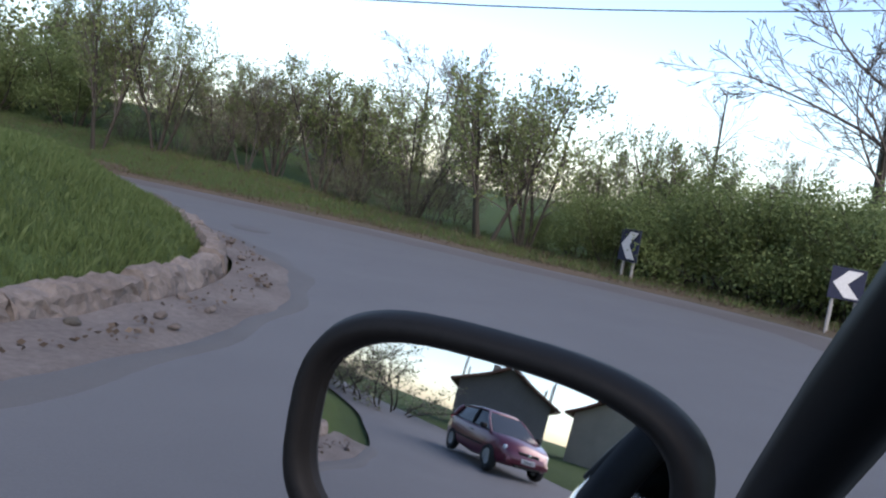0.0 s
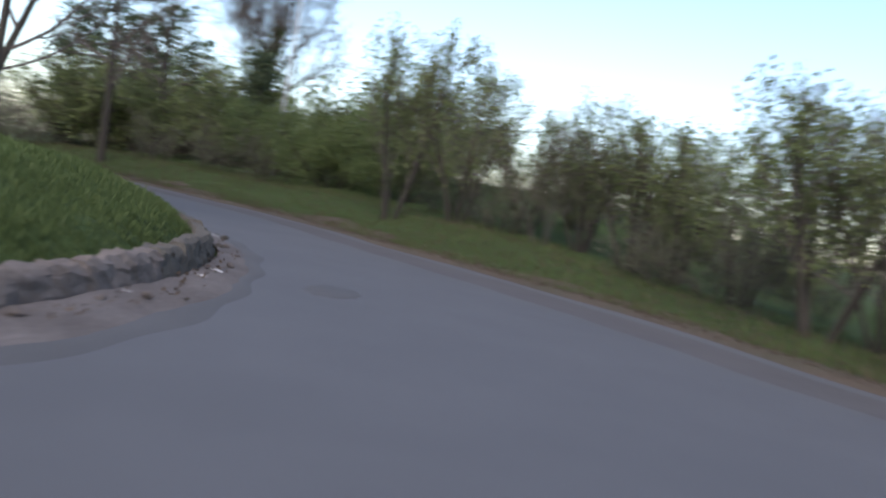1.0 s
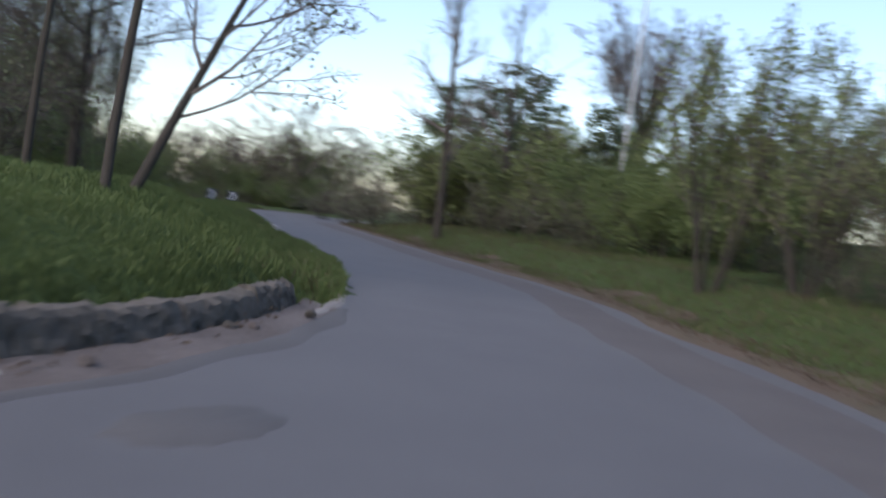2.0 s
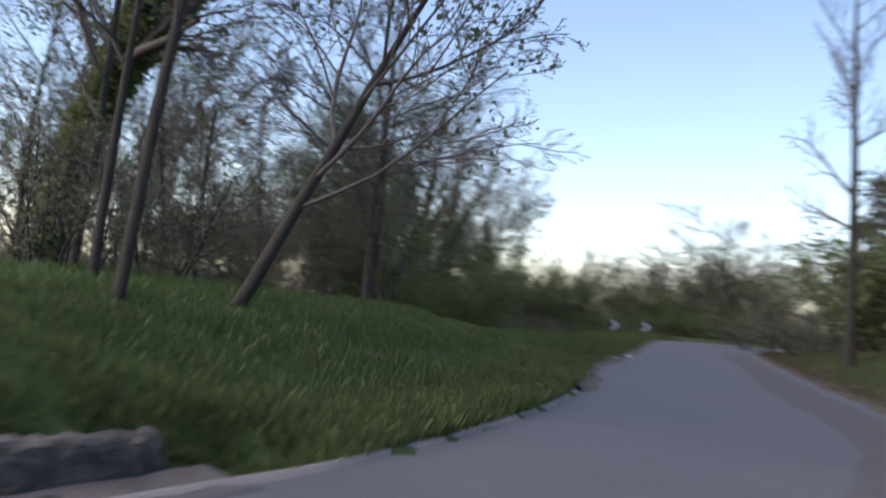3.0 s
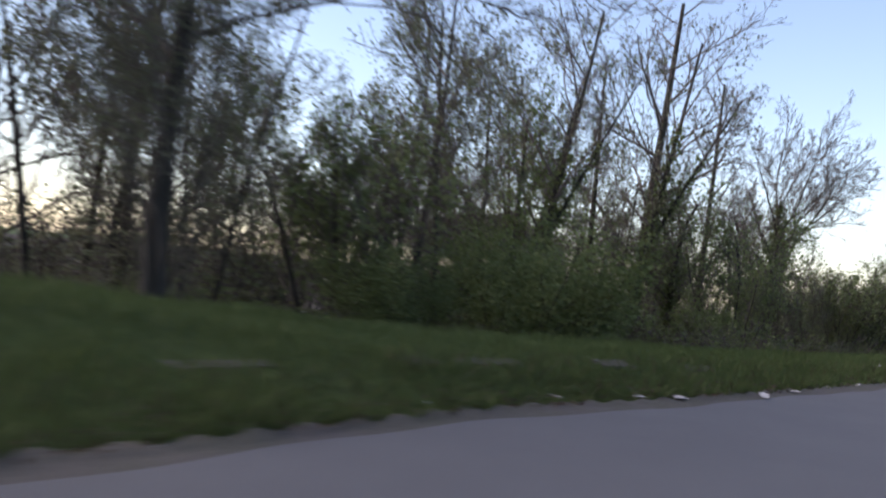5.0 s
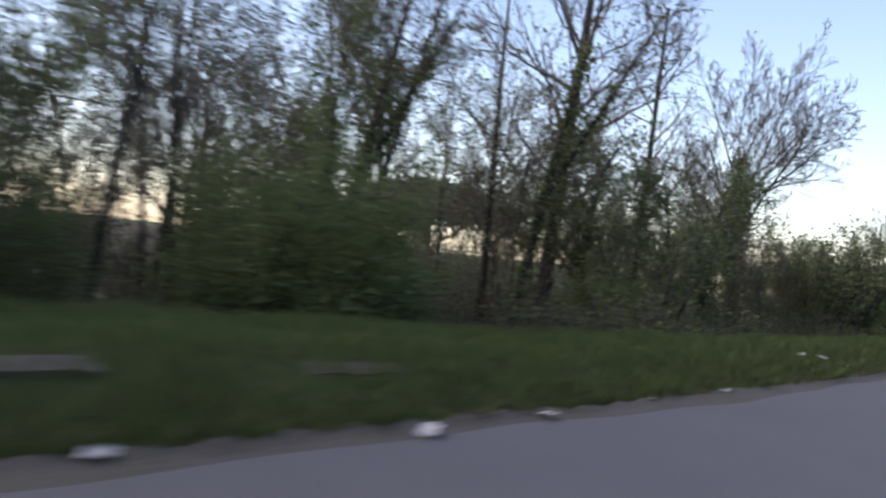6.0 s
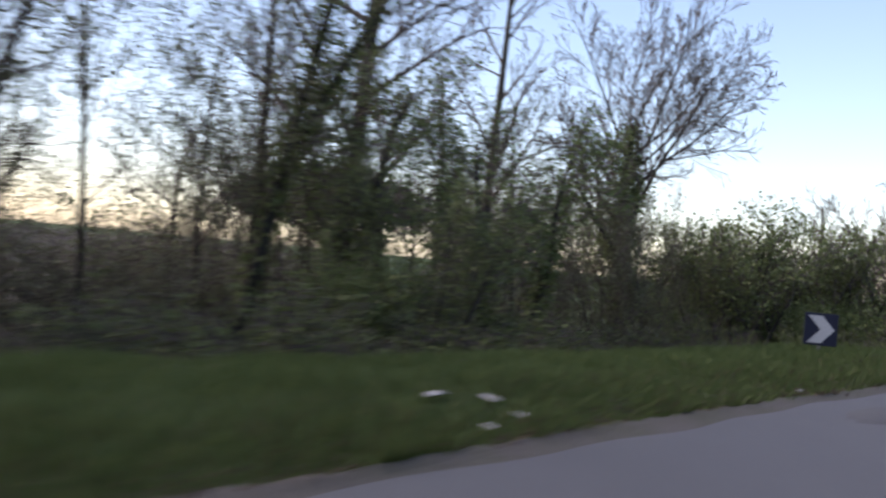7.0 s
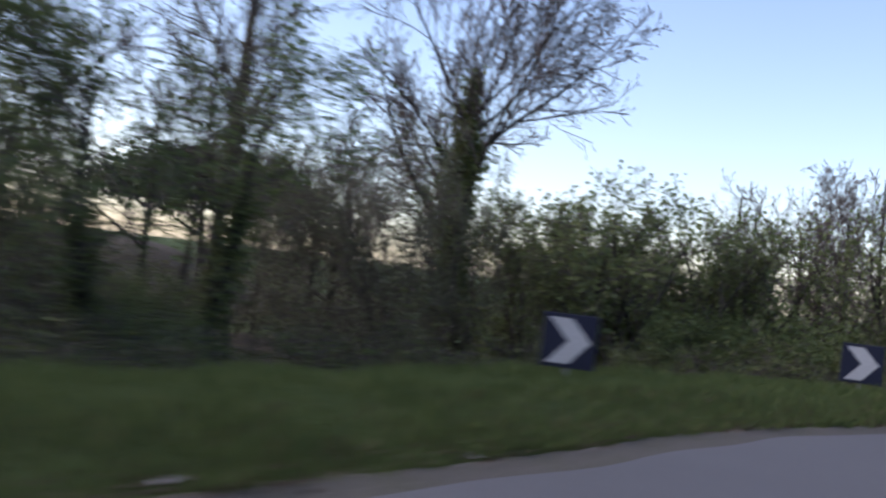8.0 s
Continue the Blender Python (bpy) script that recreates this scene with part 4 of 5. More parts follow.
plant("scrub", -65.3, 38.8, 5.6, 5, 0, 2.00)
plant("scrub", -64.6, 41.0, 5.7, 29, 1, 2.00)
plant("bare_round", -76.2, 38.8, 6.0, 293, 0, 1.20)
for x, y, tall, turn in ((-66.0, 43.8, 8.8, 20), (-70.2, 40.6, 8.2, 140), (-74.6, 46.0, 9.4, 250), (-63.4, 37.2, 7.0, 310), (-70.6, 36.2, 7.2, 75), (-78.5, 43.0, 9.0, 200), (-67.0, 50.5, 9.0, 110)):
    plant("bare_round", x, y, tall, turn, int(turn) % 2, 1.40)
for x, y, tall, turn in ((-61.6, 38.6, 4.2, 40), (-63.8, 42.6, 4.6, 160), (-68.6, 41.0, 5.0, 275), (-71.0, 45.0, 5.4, 20)):
    plant("scrub", x, y, tall, turn, int(turn) % 2, 2.00)
plant("leafy_multi", -57.6, 27.4, 5.0, 20, 0, 1.25)
plant("leafy_multi", -56.8, 26.4, 4.6, 130, 1, 0.85)
plant("leafy_multi", -60.2, 28.4, 5.6, 215, 1, 1.25)
plant("leafy_multi", -64.3, 36.8, 5.1, 151, 1, 1.60)
plant("leafy_multi", -65.1, 40.3, 6.9, 255, 0, 1.60)
plant("leafy_multi", -60.1, 41.9, 6.3, 132, 1, 1.50)
plant("scrub", -42.2, 36.2, 3.0, 0, 0, 1.80)
plant("scrub", -36.4, 34.2, 3.0, 110, 1, 1.80)
plant("scrub", -47.4, 36.9, 3.0, 220, 0, 1.80)

# tree line on the inner side of the straight
plant("stems", -31.2, 15.8, 6.0, 108, 0, 0.80)
plant("sparse_tall", -26.8, 11.6, 11.0, 204, 0, 1.00)
plant("sparse_tall", -28.2, 13.8, 9.0, 25, 1, 1.00)
plant("sparse_tall", -30.4, 11.6, 9.5, 107, 0, 1.00)
plant("stems", -59.6, 18.8, 6.0, 72, 1, 1.00)
plant("stems", -61.8, 20.2, 5.6, 21, 0, 1.00)
plant("bare_round", -63.5, 17.0, 6.5, 268, 1, 1.00)
plant("scrub", -58.6, 20.4, 2.5, 117, 1, 1.30)
plant("leafy_multi", -61.4, 26.6, 5.0, 105, 0, 1.00)
plant("bush_light", -58.6, 25.6, 2.8, 52, 1, 1.00)
plant("bush_light", -61.4, 27.6, 3.4, 314, 0, 1.00)
plant("scrub", -57.0, 24.6, 2.4, 86, 1, 1.00)
plant("scrub", -60.0, 17.0, 2.2, 13, 0, 1.80)
plant("scrub", -63.5, 19.0, 2.2, 326, 1, 1.80)
plant("scrub", -66.5, 21.5, 2.4, 168, 0, 1.80)
plant("scrub", -70.0, 25.0, 2.6, 255, 1, 1.80)
plant("scrub", -57.0, 13.5, 2.2, 322, 1, 1.80)
plant("scrub", -53.0, 11.0, 2.2, 48, 0, 1.80)
plant("scrub", -49.0, 10.0, 2.2, 267, 1, 1.80)
plant("scrub", -68.0, 28.0, 2.6, 16, 0, 1.80)
plant("hedge_tree", -64.5, 28.6, 4.6, 29, 1, 1.00)
plant("leafy_multi", -65.5, 25.0, 5.2, 286, 1, 1.20)
plant("bush_light", -59.6, 28.6, 2.4, 32, 0, 1.00)
plant("scrub", -29.5, 12.6, 2.4, 250, 0, 1.00)
plant("scrub", -33.6, 13.6, 2.4, 39, 1, 1.00)
plant("scrub", -35.4, 14.8, 2.6, 349, 0, 1.00)
plant("scrub", -46.2, 20.4, 2.3, 292, 1, 1.00)
plant("scrub", -48.4, 21.6, 2.4, 271, 0, 1.00)
plant("scrub", -50.6, 21.2, 2.5, 132, 1, 1.00)
plant("scrub", -56.6, 21.2, 2.4, 210, 0, 1.00)
plant("scrub", -61.2, 21.8, 2.4, 95, 1, 1.00)
plant("scrub", -55.2, 23.6, 1.8, 106, 0, 1.00)
plant("scrub", -44.0, 17.0, 2.6, 285, 1, 1.00)
plant("scrub", -37.4, 13.6, 2.6, 316, 1, 1.00)
plant("scrub", -48.2, 17.6, 2.6, 141, 0, 1.00)
plant("bush", -46.4, 22.6, 1.5, 25, 0, 1.00)
plant("bush", -48.6, 22.9, 1.7, 89, 1, 1.00)
plant("stems", -46.8, 18.8, 8.0, 217, 1, 1.00)
plant("stems", -55.8, 25.0, 5.5, 298, 0, 0.70)
plant("sparse_tall", -29.8, 10.4, 12.0, 245, 1, 1.00)
plant("sparse_tall", -31.2, 8.4, 13.0, 289, 0, 1.00)
plant("bare_slim", -47.6, 17.2, 12.0, 157, 1, 1.00)
plant("sparse_tall", -52.4, 16.0, 10.0, 329, 1, 1.00)
plant("bare_round", -57.0, 16.0, 8.0, 305, 0, 1.00)
plant("bare_fan", -59.3, 23.5, 13.2, 40, 3, 0.86)
plant("scrub", -22.0, -10.0, 3.6, 236, 0, 2.40)
plant("scrub", -26.6, -7.2, 4.2, 149, 1, 2.40)
plant("scrub", -31.2, -4.4, 3.9, 62, 0, 2.40)
plant("scrub", -35.8, -6.1, 3.7, 294, 1, 2.40)
plant("bush_light", -55.1, 29.1, 1.5, 11, 1, 1.10)
plant("scrub", -55.8, 27.8, 1.2, 117, 0, 1.00)
plant("scrub", -55.5, 26.4, 1.2, 63, 1, 1.00)
plant("bare_slim", -68.2, 29.5, 7.0, 165, 0, 1.00)
plant("bare_slim", -74.2, 29.7, 7.2, 206, 1, 1.00)
plant("bare_round", -68.3, 31.5, 6.8, 233, 0, 1.00)
plant("bare_round", -66.3, 32.6, 7.2, 93, 1, 1.00)
plant("bare_slim", -65.2, 33.4, 7.3, 288, 0, 1.00)
plant("bare_slim", -70.3, 32.0, 7.2, 304, 1, 1.00)
plant("scrub", -62.3, 31.5, 2.2, 211, 0, 1.00)
plant("bush_light", -60.3, 32.3, 2.0, 122, 1, 1.00)
plant("scrub", -62.3, 31.0, 1.9, 133, 0, 1.00)
plant("scrub", -60.2, 30.1, 1.4, 145, 1, 1.00)
plant("bush_light", -59.2, 33.0, 2.2, 306, 0, 1.00)
plant("scrub", -58.1, 33.9, 2.3, 148, 1, 1.00)
plant("leafy_multi", -63.7, 26.2, 3.9, 334, 0, 1.00)


# the trees that stand out along the wood's edge
plant("hedge_tree", -36.7, 17.7, 4.6, 59, 0, 0.85)
plant("hedge_tree", -35.7, 16.9, 4.0, 242, 1, 0.80)
plant("bush", -37.2, 18.3, 2.4, 120, 0, 0.9)
plant("bush", -32.7, 19.5, 3.9, 70, 1, 0.95)
plant("bush", -33.9, 19.0, 3.4, 15, 0, 0.95)
plant("bush", -35.3, 19.3, 3.0, 310, 0, 1.00)
plant("leafy_multi", -61.9, 30.3, 5.6, 60, 0, 1.00)
plant("leafy_multi", -60.6, 34.0, 5.2, 190, 1, 1.00)
plant("ivy_slim", -36.9, 17.6, 12.0, 0, 1, 1.00)
plant("ivy_slim", -44.3, 19.0, 13.0, 0, 0, 1.00)
plant("sparse_tall", -31.7, 16.8, 12.0, 51, 0, 0.90)
plant("sparse_tall", -34.9, 15.2, 8.0, 64, 1, 1.10)
plant("leafy_tall", -37.1, 17.5, 8.6, 210, 1, 0.75)
plant("sparse_tall", -39.6, 16.6, 11.5, 10, 0, 1.20)
plant("sparse_tall", -41.6, 14.6, 11.0, 150, 1, 1.25)
plant("hedge_tree", -43.8, 22.2, 3.0, 298, 0, 0.95)
plant("leafy_multi", -45.5, 22.6, 5.0, 168, 1, 1.00)
plant("leafy_tall", -47.7, 22.8, 6.0, 38, 0, 1.25)
plant("bush", -28.9, 17.6, 2.8, 28, 0, 0.95)
plant("leafy_multi", -29.4, 16.4, 6.2, 75, 0, 0.90)
plant("stems", -22.9, 17.5, 6.2, 108, 1, 0.80)
plant("bare_round", -23.3, 17.0, 9.0, 30, 1, 1.15)
plant("leafy_tall", -49.5, 23.4, 6.6, 165, 1, 1.35)
plant("leafy_tall", -46.9, 20.4, 7.2, 285, 0, 1.45)
plant("sparse_tall", -52.0, 22.2, 7.4, 20, 1, 1.15)
plant("stems", -55.5, 23.8, 6.0, 130, 1, 0.90)
plant("leafy_multi", -62.6, 23.3, 5.4, 136, 1, 1.20)
plant("bush", -53.6, 18.4, 2.3, 80, 1, 1.30)
plant("pine", -76.2, 3.2, 7.8, 308, 0, 1.45)
plant("sparse_tall", -10.5, 14.9, 10.5, 13, 0, 0.75)
plant("sparse_tall", -12.0, 14.2, 9.5, 200, 1, 0.75)
plant("leaning", -12.3, 15.5, 6.8, 0, 0, 1.05)
plant("leafy_multi", -9.6, 25.2, 5.4, 268, 0, 0.60)
plant("bare_round", 9.9, 20.9, 9.2, 40, 1, 1.10)
plant("bush", -12.2, 29.6, 3.4, 15, 0, 1.10)
plant("bush", -15.6, 30.7, 3.5, 145, 1, 1.10)
plant("bush", -18.9, 31.8, 3.3, 255, 0, 1.10)
plant("bare_slim", -26.2, 30.2, 12.5, 213, 0, 1.00)

plant("scrub", -47.3, 16.1, 3.0, 0, 0, 1.20)
plant("stems", -50.1, 14.7, 6.5, 83, 1, 0.90)
plant("scrub", -49.1, 17.2, 2.8, 166, 0, 1.20)
plant("stems", -53.2, 15.2, 6.0, 249, 1, 1.00)
plant("scrub", -56.5, 9.7, 3.6, 332, 0, 1.80)
plant("scrub", -56.2, 14.1, 3.2, 55, 1, 1.60)
plant("bare_round", -53.0, 10.5, 7.0, 138, 0, 1.10)
plant("bush", -48.9, 23.2, 1.9, 40, 1, 1.15)
plant("scrub", -29.1, 5.8, 4.3, 97, 1, 1.50)
plant("scrub", -33.3, 4.9, 4.9, 194, 0, 1.70)
plant("scrub", -30.8, 8.5, 4.3, 291, 1, 1.50)
plant("scrub", -34.3, 8.8, 4.9, 28, 0, 1.70)
plant("scrub", -31.2, 11.7, 4.3, 125, 1, 1.40)
plant("scrub", -46.5, 11.3, 3.2, 222, 0, 1.50)
plant("scrub", -51.7, 8.0, 4.2, 319, 1, 1.80)
plant("scrub", -50.6, 11.3, 3.6, 56, 0, 1.60)
plant("scrub", -57.1, 8.2, 4.6, 153, 1, 2.00)

# the wood behind, thinning out down the slope
r = random.Random(31)
taken = [(ob.matrix_basis.translation.x, ob.matrix_basis.translation.y) for ob, *_ in PROTO.values()]
count = 0
while count < 32:
    x = r.uniform(-74, -29)
    y = r.uniform(-6, 19)
    d = float(off_line(inner_line[::2], [x], [y])[0][0])
    if d < (9.5 if x < -34 else 11) or d > 30 or y < -11 - 0.3 * x - 10 * (x > -34) or min(math.hypot(x - p, y - q) for p, q in taken) < 1.5 or (x < -48 and y < 21 + 0.45 * (x + 48)):
        continue
    taken.append((x, y))
    kind = r.choice(("bare_round", "sparse_tall", "stems", "scrub"))
    tall = {"bare_round": r.uniform(6, 9), "sparse_tall": r.uniform(8, 11.5), "stems": r.uniform(5, 8), "scrub": r.uniform(2.0, 3.4)}[kind]
    plant(kind, round(x, 1), round(y, 1), tall, r.uniform(0, 360), r.randrange(2), r.uniform(1.2, 1.7) if kind == "scrub" else r.uniform(0.9, 1.2))
    count += 1

# dark undergrowth along the edge of the wood
r = random.Random(64)
edge_row = stretch_of(inner_line, lambda x, y: (x < -22) & (x > -62) & (y > 18) & (y < 48))
for i in range(0, len(edge_row) - 1, 7):
    d = np.interp(edge_row[i][0], [-62, -50, -40, -28, -22], [4.4, 4.8, 5.2, 6.6, 7.5]) + r.uniform(-0.7, 1.3)
    x, y = offset(edge_row, d)[i]
    plant("bramble", round(x, 2), round(y, 2), r.uniform(1.0, 1.7), r.uniform(0, 360), r.randrange(2), r.uniform(1.0, 1.5))


# ================= low wall, stones =================
wall_line = stretch_of(offset(inner_line, wall_off(inner_line[:, 1])), lambda x, y: (x > WALL_END_X) & (x < 0) & (y > -2.6) & (y < 17))
retaining_wall = tagged(new("retaining_wall"), "low crumbling concrete retaining wall under the grass mound", "wall", kind="structure")
r = random.Random(5)
pos, run = 0, []
while pos + 3 < len(wall_line):
    n = r.choice((3, 4, 5, 6))
    seg = wall_line[pos:pos + n + 1]
    if len(seg) < 3:
        break
    seg = resample(seg, len(seg) * 3)
    tang = np.gradient(seg, axis=0)
    tang /= np.linalg.norm(tang, axis=1)[:, None]
    left = np.stack([-tang[:, 1], tang[:, 0]], 1)
    top, thick = float(np.interp(seg[0][1], [5, 12], [0.20, 0.31])) + r.uniform(-0.04, 0.04), r.uniform(0.24, 0.30)
    prof = [(0.0, -0.12), (0.0, top * 0.2), (0.02, top * 0.45), (0.03, top * 0.7), (0.045, top - 0.04), (0.09, top), (thick - 0.03, top + 0.01), (thick, top - 0.06), (thick, -0.12)]
    verts = []
    for i, (p, nrm) in enumerate(zip(seg, left)):
        for o, z in prof:
            bite = 0.5 + 0.5 * noise.noise(Vector((p[0] * 2.6, p[1] * 2.6, z * 5)))
            jit = np.array([r.gauss(0, 0.009), r.gauss(0, 0.009), (r.gauss(0, 0.012) - 0.06 * bite * z / top) if z > 0 else 0])
            q = p + nrm * (o + (0.07 * bite if 0 < z and o < 0.1 else 0))
            if i in (0, len(seg) - 1):
                q = q + (seg[len(seg) // 2] - p) * 0.02
            verts.append(np.array([q[0], q[1], z]) + jit)
    k = len(prof)
    faces = [(i * k + j, i * k + (j + 1) % k, (i + 1) * k + (j + 1) % k, (i + 1) * k + j) for i in range(len(seg) - 1) for j in range(k)]
    faces += [tuple(range(k))[::-1], tuple((len(seg) - 1) * k + j for j in range(k))]
    faces = [fc[::-1] for fc in faces]
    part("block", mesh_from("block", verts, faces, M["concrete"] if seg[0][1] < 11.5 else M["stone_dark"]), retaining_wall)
    pos += n


def stone_mesh(seed, mat, size=1.0):
    rr = random.Random(seed)
    bm = bmesh.new()
    bmesh.ops.create_icosphere(bm, subdivisions=2, radius=0.5 * size)
    for vt in bm.verts:
        nn = noise.noise(vt.co * 2.3 / size + Vector((seed, 0, 0)))
        vt.co *= 1 + 0.35 * nn
        vt.co.z *= 0.6
    return from_bm("stone", bm, mat)


stones = [stone_mesh(i, M["concrete"]) for i in range(3)] + [stone_mesh(9, M["stone_dark"])]
r = random.Random(21)
for i in range(34):
    q = wall_line[r.randrange(2, len(wall_line) - 2)]
    c = gl[np.argmin(((gl - q) ** 2).sum(1))]
    w = r.uniform(0.15, 0.9)
    x, y = q * w + c * (1 - w)
    s = r.uniform(0.05, 0.16)
    st = thing("rubble_stone", pose(x, y, 0.03 + s * 0.2, r.uniform(-20, 20), r.uniform(-20, 20), r.uniform(0, 360)) @ Matrix.Scale(s * 0.75, 4),
               "broken lump of pale concrete lying in the gutter", "stone", "rubble in the gutter", stones[i % 4])

# half-buried edging slabs in the grass beside the straight
cl = stretch_of(inner_line, lambda x, y: (x < -11.5) & (x > -29) & (y > 11))
o = np.interp(cl[:, 0], [-29, -24, -15, -11.5], [0.8, 0.9, 1.5, 1.8])
slab_edging = tagged(new("slab_edging"), "half-buried dark stone slabs in the grass verge", "kerb", kind="structure")
la, lb = offset(cl, o + 0.2), offset(cl, o)
r = random.Random(8)
i = 0
while i + 6 < len(cl):
    n = r.choice((3, 4, 5))
    v, f = ribbon(la[i:i + n], lb[i:i + n], 0, 0, 2)
    v[:, 2] = height(v[:, 0], v[:, 1]) + r.uniform(0.0, 0.035)
    low = v.copy()
    low[:, 2] -= 0.25
    k = len(v)
    rim = [j * 3 for j in range(n)] + [(n - 1) * 3 + 1] + [j * 3 + 2 for j in reversed(range(n))] + [1]
    faces = [tuple(x) for x in f] + [(rim[j], rim[(j + 1) % len(rim)], rim[(j + 1) % len(rim)] + k, rim[j] + k) for j in range(len(rim))]
    part("slab", mesh_from("slab", np.vstack([v, low]), faces, M["stone_dark"]), slab_edging)
    i += n + r.choice((0, 0, 2, 5))

# dead leaves blown against the wall and along the outer edge
def fallen_leaves(line, lo, hi, count, seed, label):
    rng = np.random.default_rng(seed)
    i = rng.integers(0, len(line) - 1, count)
    tang = np.gradient(line, axis=0)[i]
    tang /= np.linalg.norm(tang, axis=1)[:, None]
    d = lo + (hi - lo) * rng.random(count)
    d += 0.12 * np.sin(line[i, 0] * 3.1) * np.sin(line[i, 1] * 2.3)
    xy = line[i] + d[:, None] * np.stack([-tang[:, 1], tang[:, 0]], 1) + tang * rng.uniform(-0.13, 0.13, (count, 1))
    z = np.maximum(lie(xy[:, 0], xy[:, 1]), 0.0) + 0.055 + 0.02 * rng.random(count)
    me = leaf_mesh("dead_leaves", np.column_stack([xy, z]), 0.042, rng, M["dead_leaf"], 0.004, 0.75)
    tagged(new("dead_leaves", me), label, "dead leaves", kind="stuff")


fallen_leaves(gl, 0.25, 0.50, 500, 51, "brown dead leaves blown against the low wall")
fallen_leaves(oline, -0.85, -0.05, 9000, 52, "brown dead leaves along the outer road edge")
fallen_leaves(oline, -3.4, -0.8, 9000, 54, "scattered dead leaves in the grass of the outer bank")
fallen_leaves(dl_line, 0.0, 0.35, 2600, 53, "dry scraps of dead leaf along the verge")

# repaired spots in the road
def road_patch(x, y, rx, ry, turn, seed):
    rr = random.Random(seed)
    n = 26
    pts = [(rx * (1 + rr.uniform(-0.12, 0.12)) * math.cos(a), ry * (1 + rr.uniform(-0.12, 0.12)) * math.sin(a)) for a in (2 * math.pi * i / n for i in range(n))]
    verts = [(0, 0, 0.006)] + [(px * 0.9, py * 0.9, 0.005) for px, py in pts] + [(px, py, -0.012) for px, py in pts]
    faces = [(0, 1 + i, 1 + (i + 1) % n) for i in range(n)] + [(1 + i, 1 + n + i, 1 + n + (i + 1) % n, 1 + (i + 1) % n) for i in range(n)]
    me = mesh_from("road_patch", verts, faces, M["asphalt_new"], True)
    tagged(new("road_patch", me), "darker repaired patch in the asphalt", "road patch", "patches in the road", "structure").matrix_basis = pose(x, y, 0.003, 0, 0, turn)


road_patch(-2.75, 13.7, 0.55, 0.30, 120, 1)
road_patch(-0.28, 5.95, 0.42, 0.34, 60, 2)
road_patch(-41.2, 29.9, 1.2, 0.35, 160, 3)
road_patch(-33.5, 28.0, 0.8, 0.12, 150, 4)


# ================= grass =================
def grass_field(name, line, side, lo, hi, test, count, tall, mat, seed, label, behind_wall=False):
    rng = np.random.default_rng(seed)
    L = stretch_of(line, test)
    k = rng.integers(0, len(L), count)
    base = offset(L, 0)[k]
    tang = np.gradient(L, axis=0)[k]
    tang /= np.linalg.norm(tang, axis=1)[:, None]
    d = lo + (hi - lo) * rng.random(count) ** 1.5
    if behind_wall:
        d += wall_off(base[:, 1])
    xy = base + side * d[:, None] * np.stack([-tang[:, 1], tang[:, 0]], 1) + tang * rng.uniform(-0.13, 0.13, (count, 1))
    z = lie(xy[:, 0], xy[:, 1])
    clump = 0.55 + 0.45 * np.sin(xy[:, 0] * 2.3 + np.sin(xy[:, 1] * 1.7)) * np.sin(xy[:, 1] * 2.9)
    h = tall * rng.uniform(0.4, 1.25, count) * (0.6 + 0.6 * clump)
    a = rng.uniform(0, 2 * np.pi, count)
    w = 0.0035 + 0.0035 * rng.random(count)
    side_v = np.stack([np.cos(a), np.sin(a), np.zeros(count)], 1) * w[:, None]
    bend = np.stack([-np.sin(a), np.cos(a), np.zeros(count)], 1) * (h * rng.uniform(-0.6, 0.6, count))[:, None]
    P = np.column_stack([xy, z - 0.02])
    up = np.zeros((count, 3))
    up[:, 2] = h
    V = np.stack([P - side_v, P + side_v, P + side_v * 0.6 + up * 0.62 + bend * 0.4, P + up + bend], 1).reshape(-1, 3)
    F = np.arange(count * 4).reshape(count, 4)
    ob = new(name, fast_mesh(name, V, F, mat))
    return tagged(ob, label, "grass", kind="stuff")


grass_field("mound_grass", inner_line, 1, 0.16, 7.0, lambda x, y: (x > -9) & (y > -1) & (y < 18), 210000, 0.10, M["grass"], 1, "lush green grass on the mound above the wall", True)
grass_field("verge_grass", inner_line, 1, 0.06, 7.0, lambda x, y: (x < -7) & (x > -52) & (y > 15), 190000, 0.16, M["grass"], 2, "long green grass on the road verge")
grass_field("dry_grass", inner_line, 1, 0.1, 1.2, lambda x, y: (x < -7) & (x > -52) & (y > 15), 7000, 0.16, M["grass_dry"], 3, "dry yellowed grass at the road edge")
grass_field("bank_grass", outer_line, -1, 0.35, 5.0, lambda x, y: (x < 6) & (x > -44) & (y > 12), 60000, 0.13, M["grass"], 4, "short grass on the outer bank")

grass_field("bank_dry_grass", outer_line, -1, 0.3, 4.5, lambda x, y: (x < 7) & (x > -44) & (y > 9), 16000, 0.17, M["grass_dry"], 5, "dry straw-coloured grass on the outer bank")


# ================= litter =================
def scrap_mesh(seed):
    rr = random.Random(seed)
    bm = bmesh.new()
    bmesh.ops.create_grid(bm, x_segments=5, y_segments=5, size=0.5)
    for vt in bm.verts:
        vt.co.z = 0.18 * noise.noise(vt.co * 3 + Vector((seed * 3.1, 0, 0))) + 0.10
        vt.co.x *= 1 + rr.uniform(-0.2, 0.2)
        vt.co.y *= 0.7 + rr.uniform(-0.15, 0.15)
    ex = bmesh.ops.extrude_face_region(bm, geom=bm.faces[:])
    bmesh.ops.translate(bm, vec=(0, 0, 0.02), verts=[g for g in ex["geom"] if isinstance(g, bmesh.types.BMVert)])
    return from_bm("scrap", bm, M["paper"])


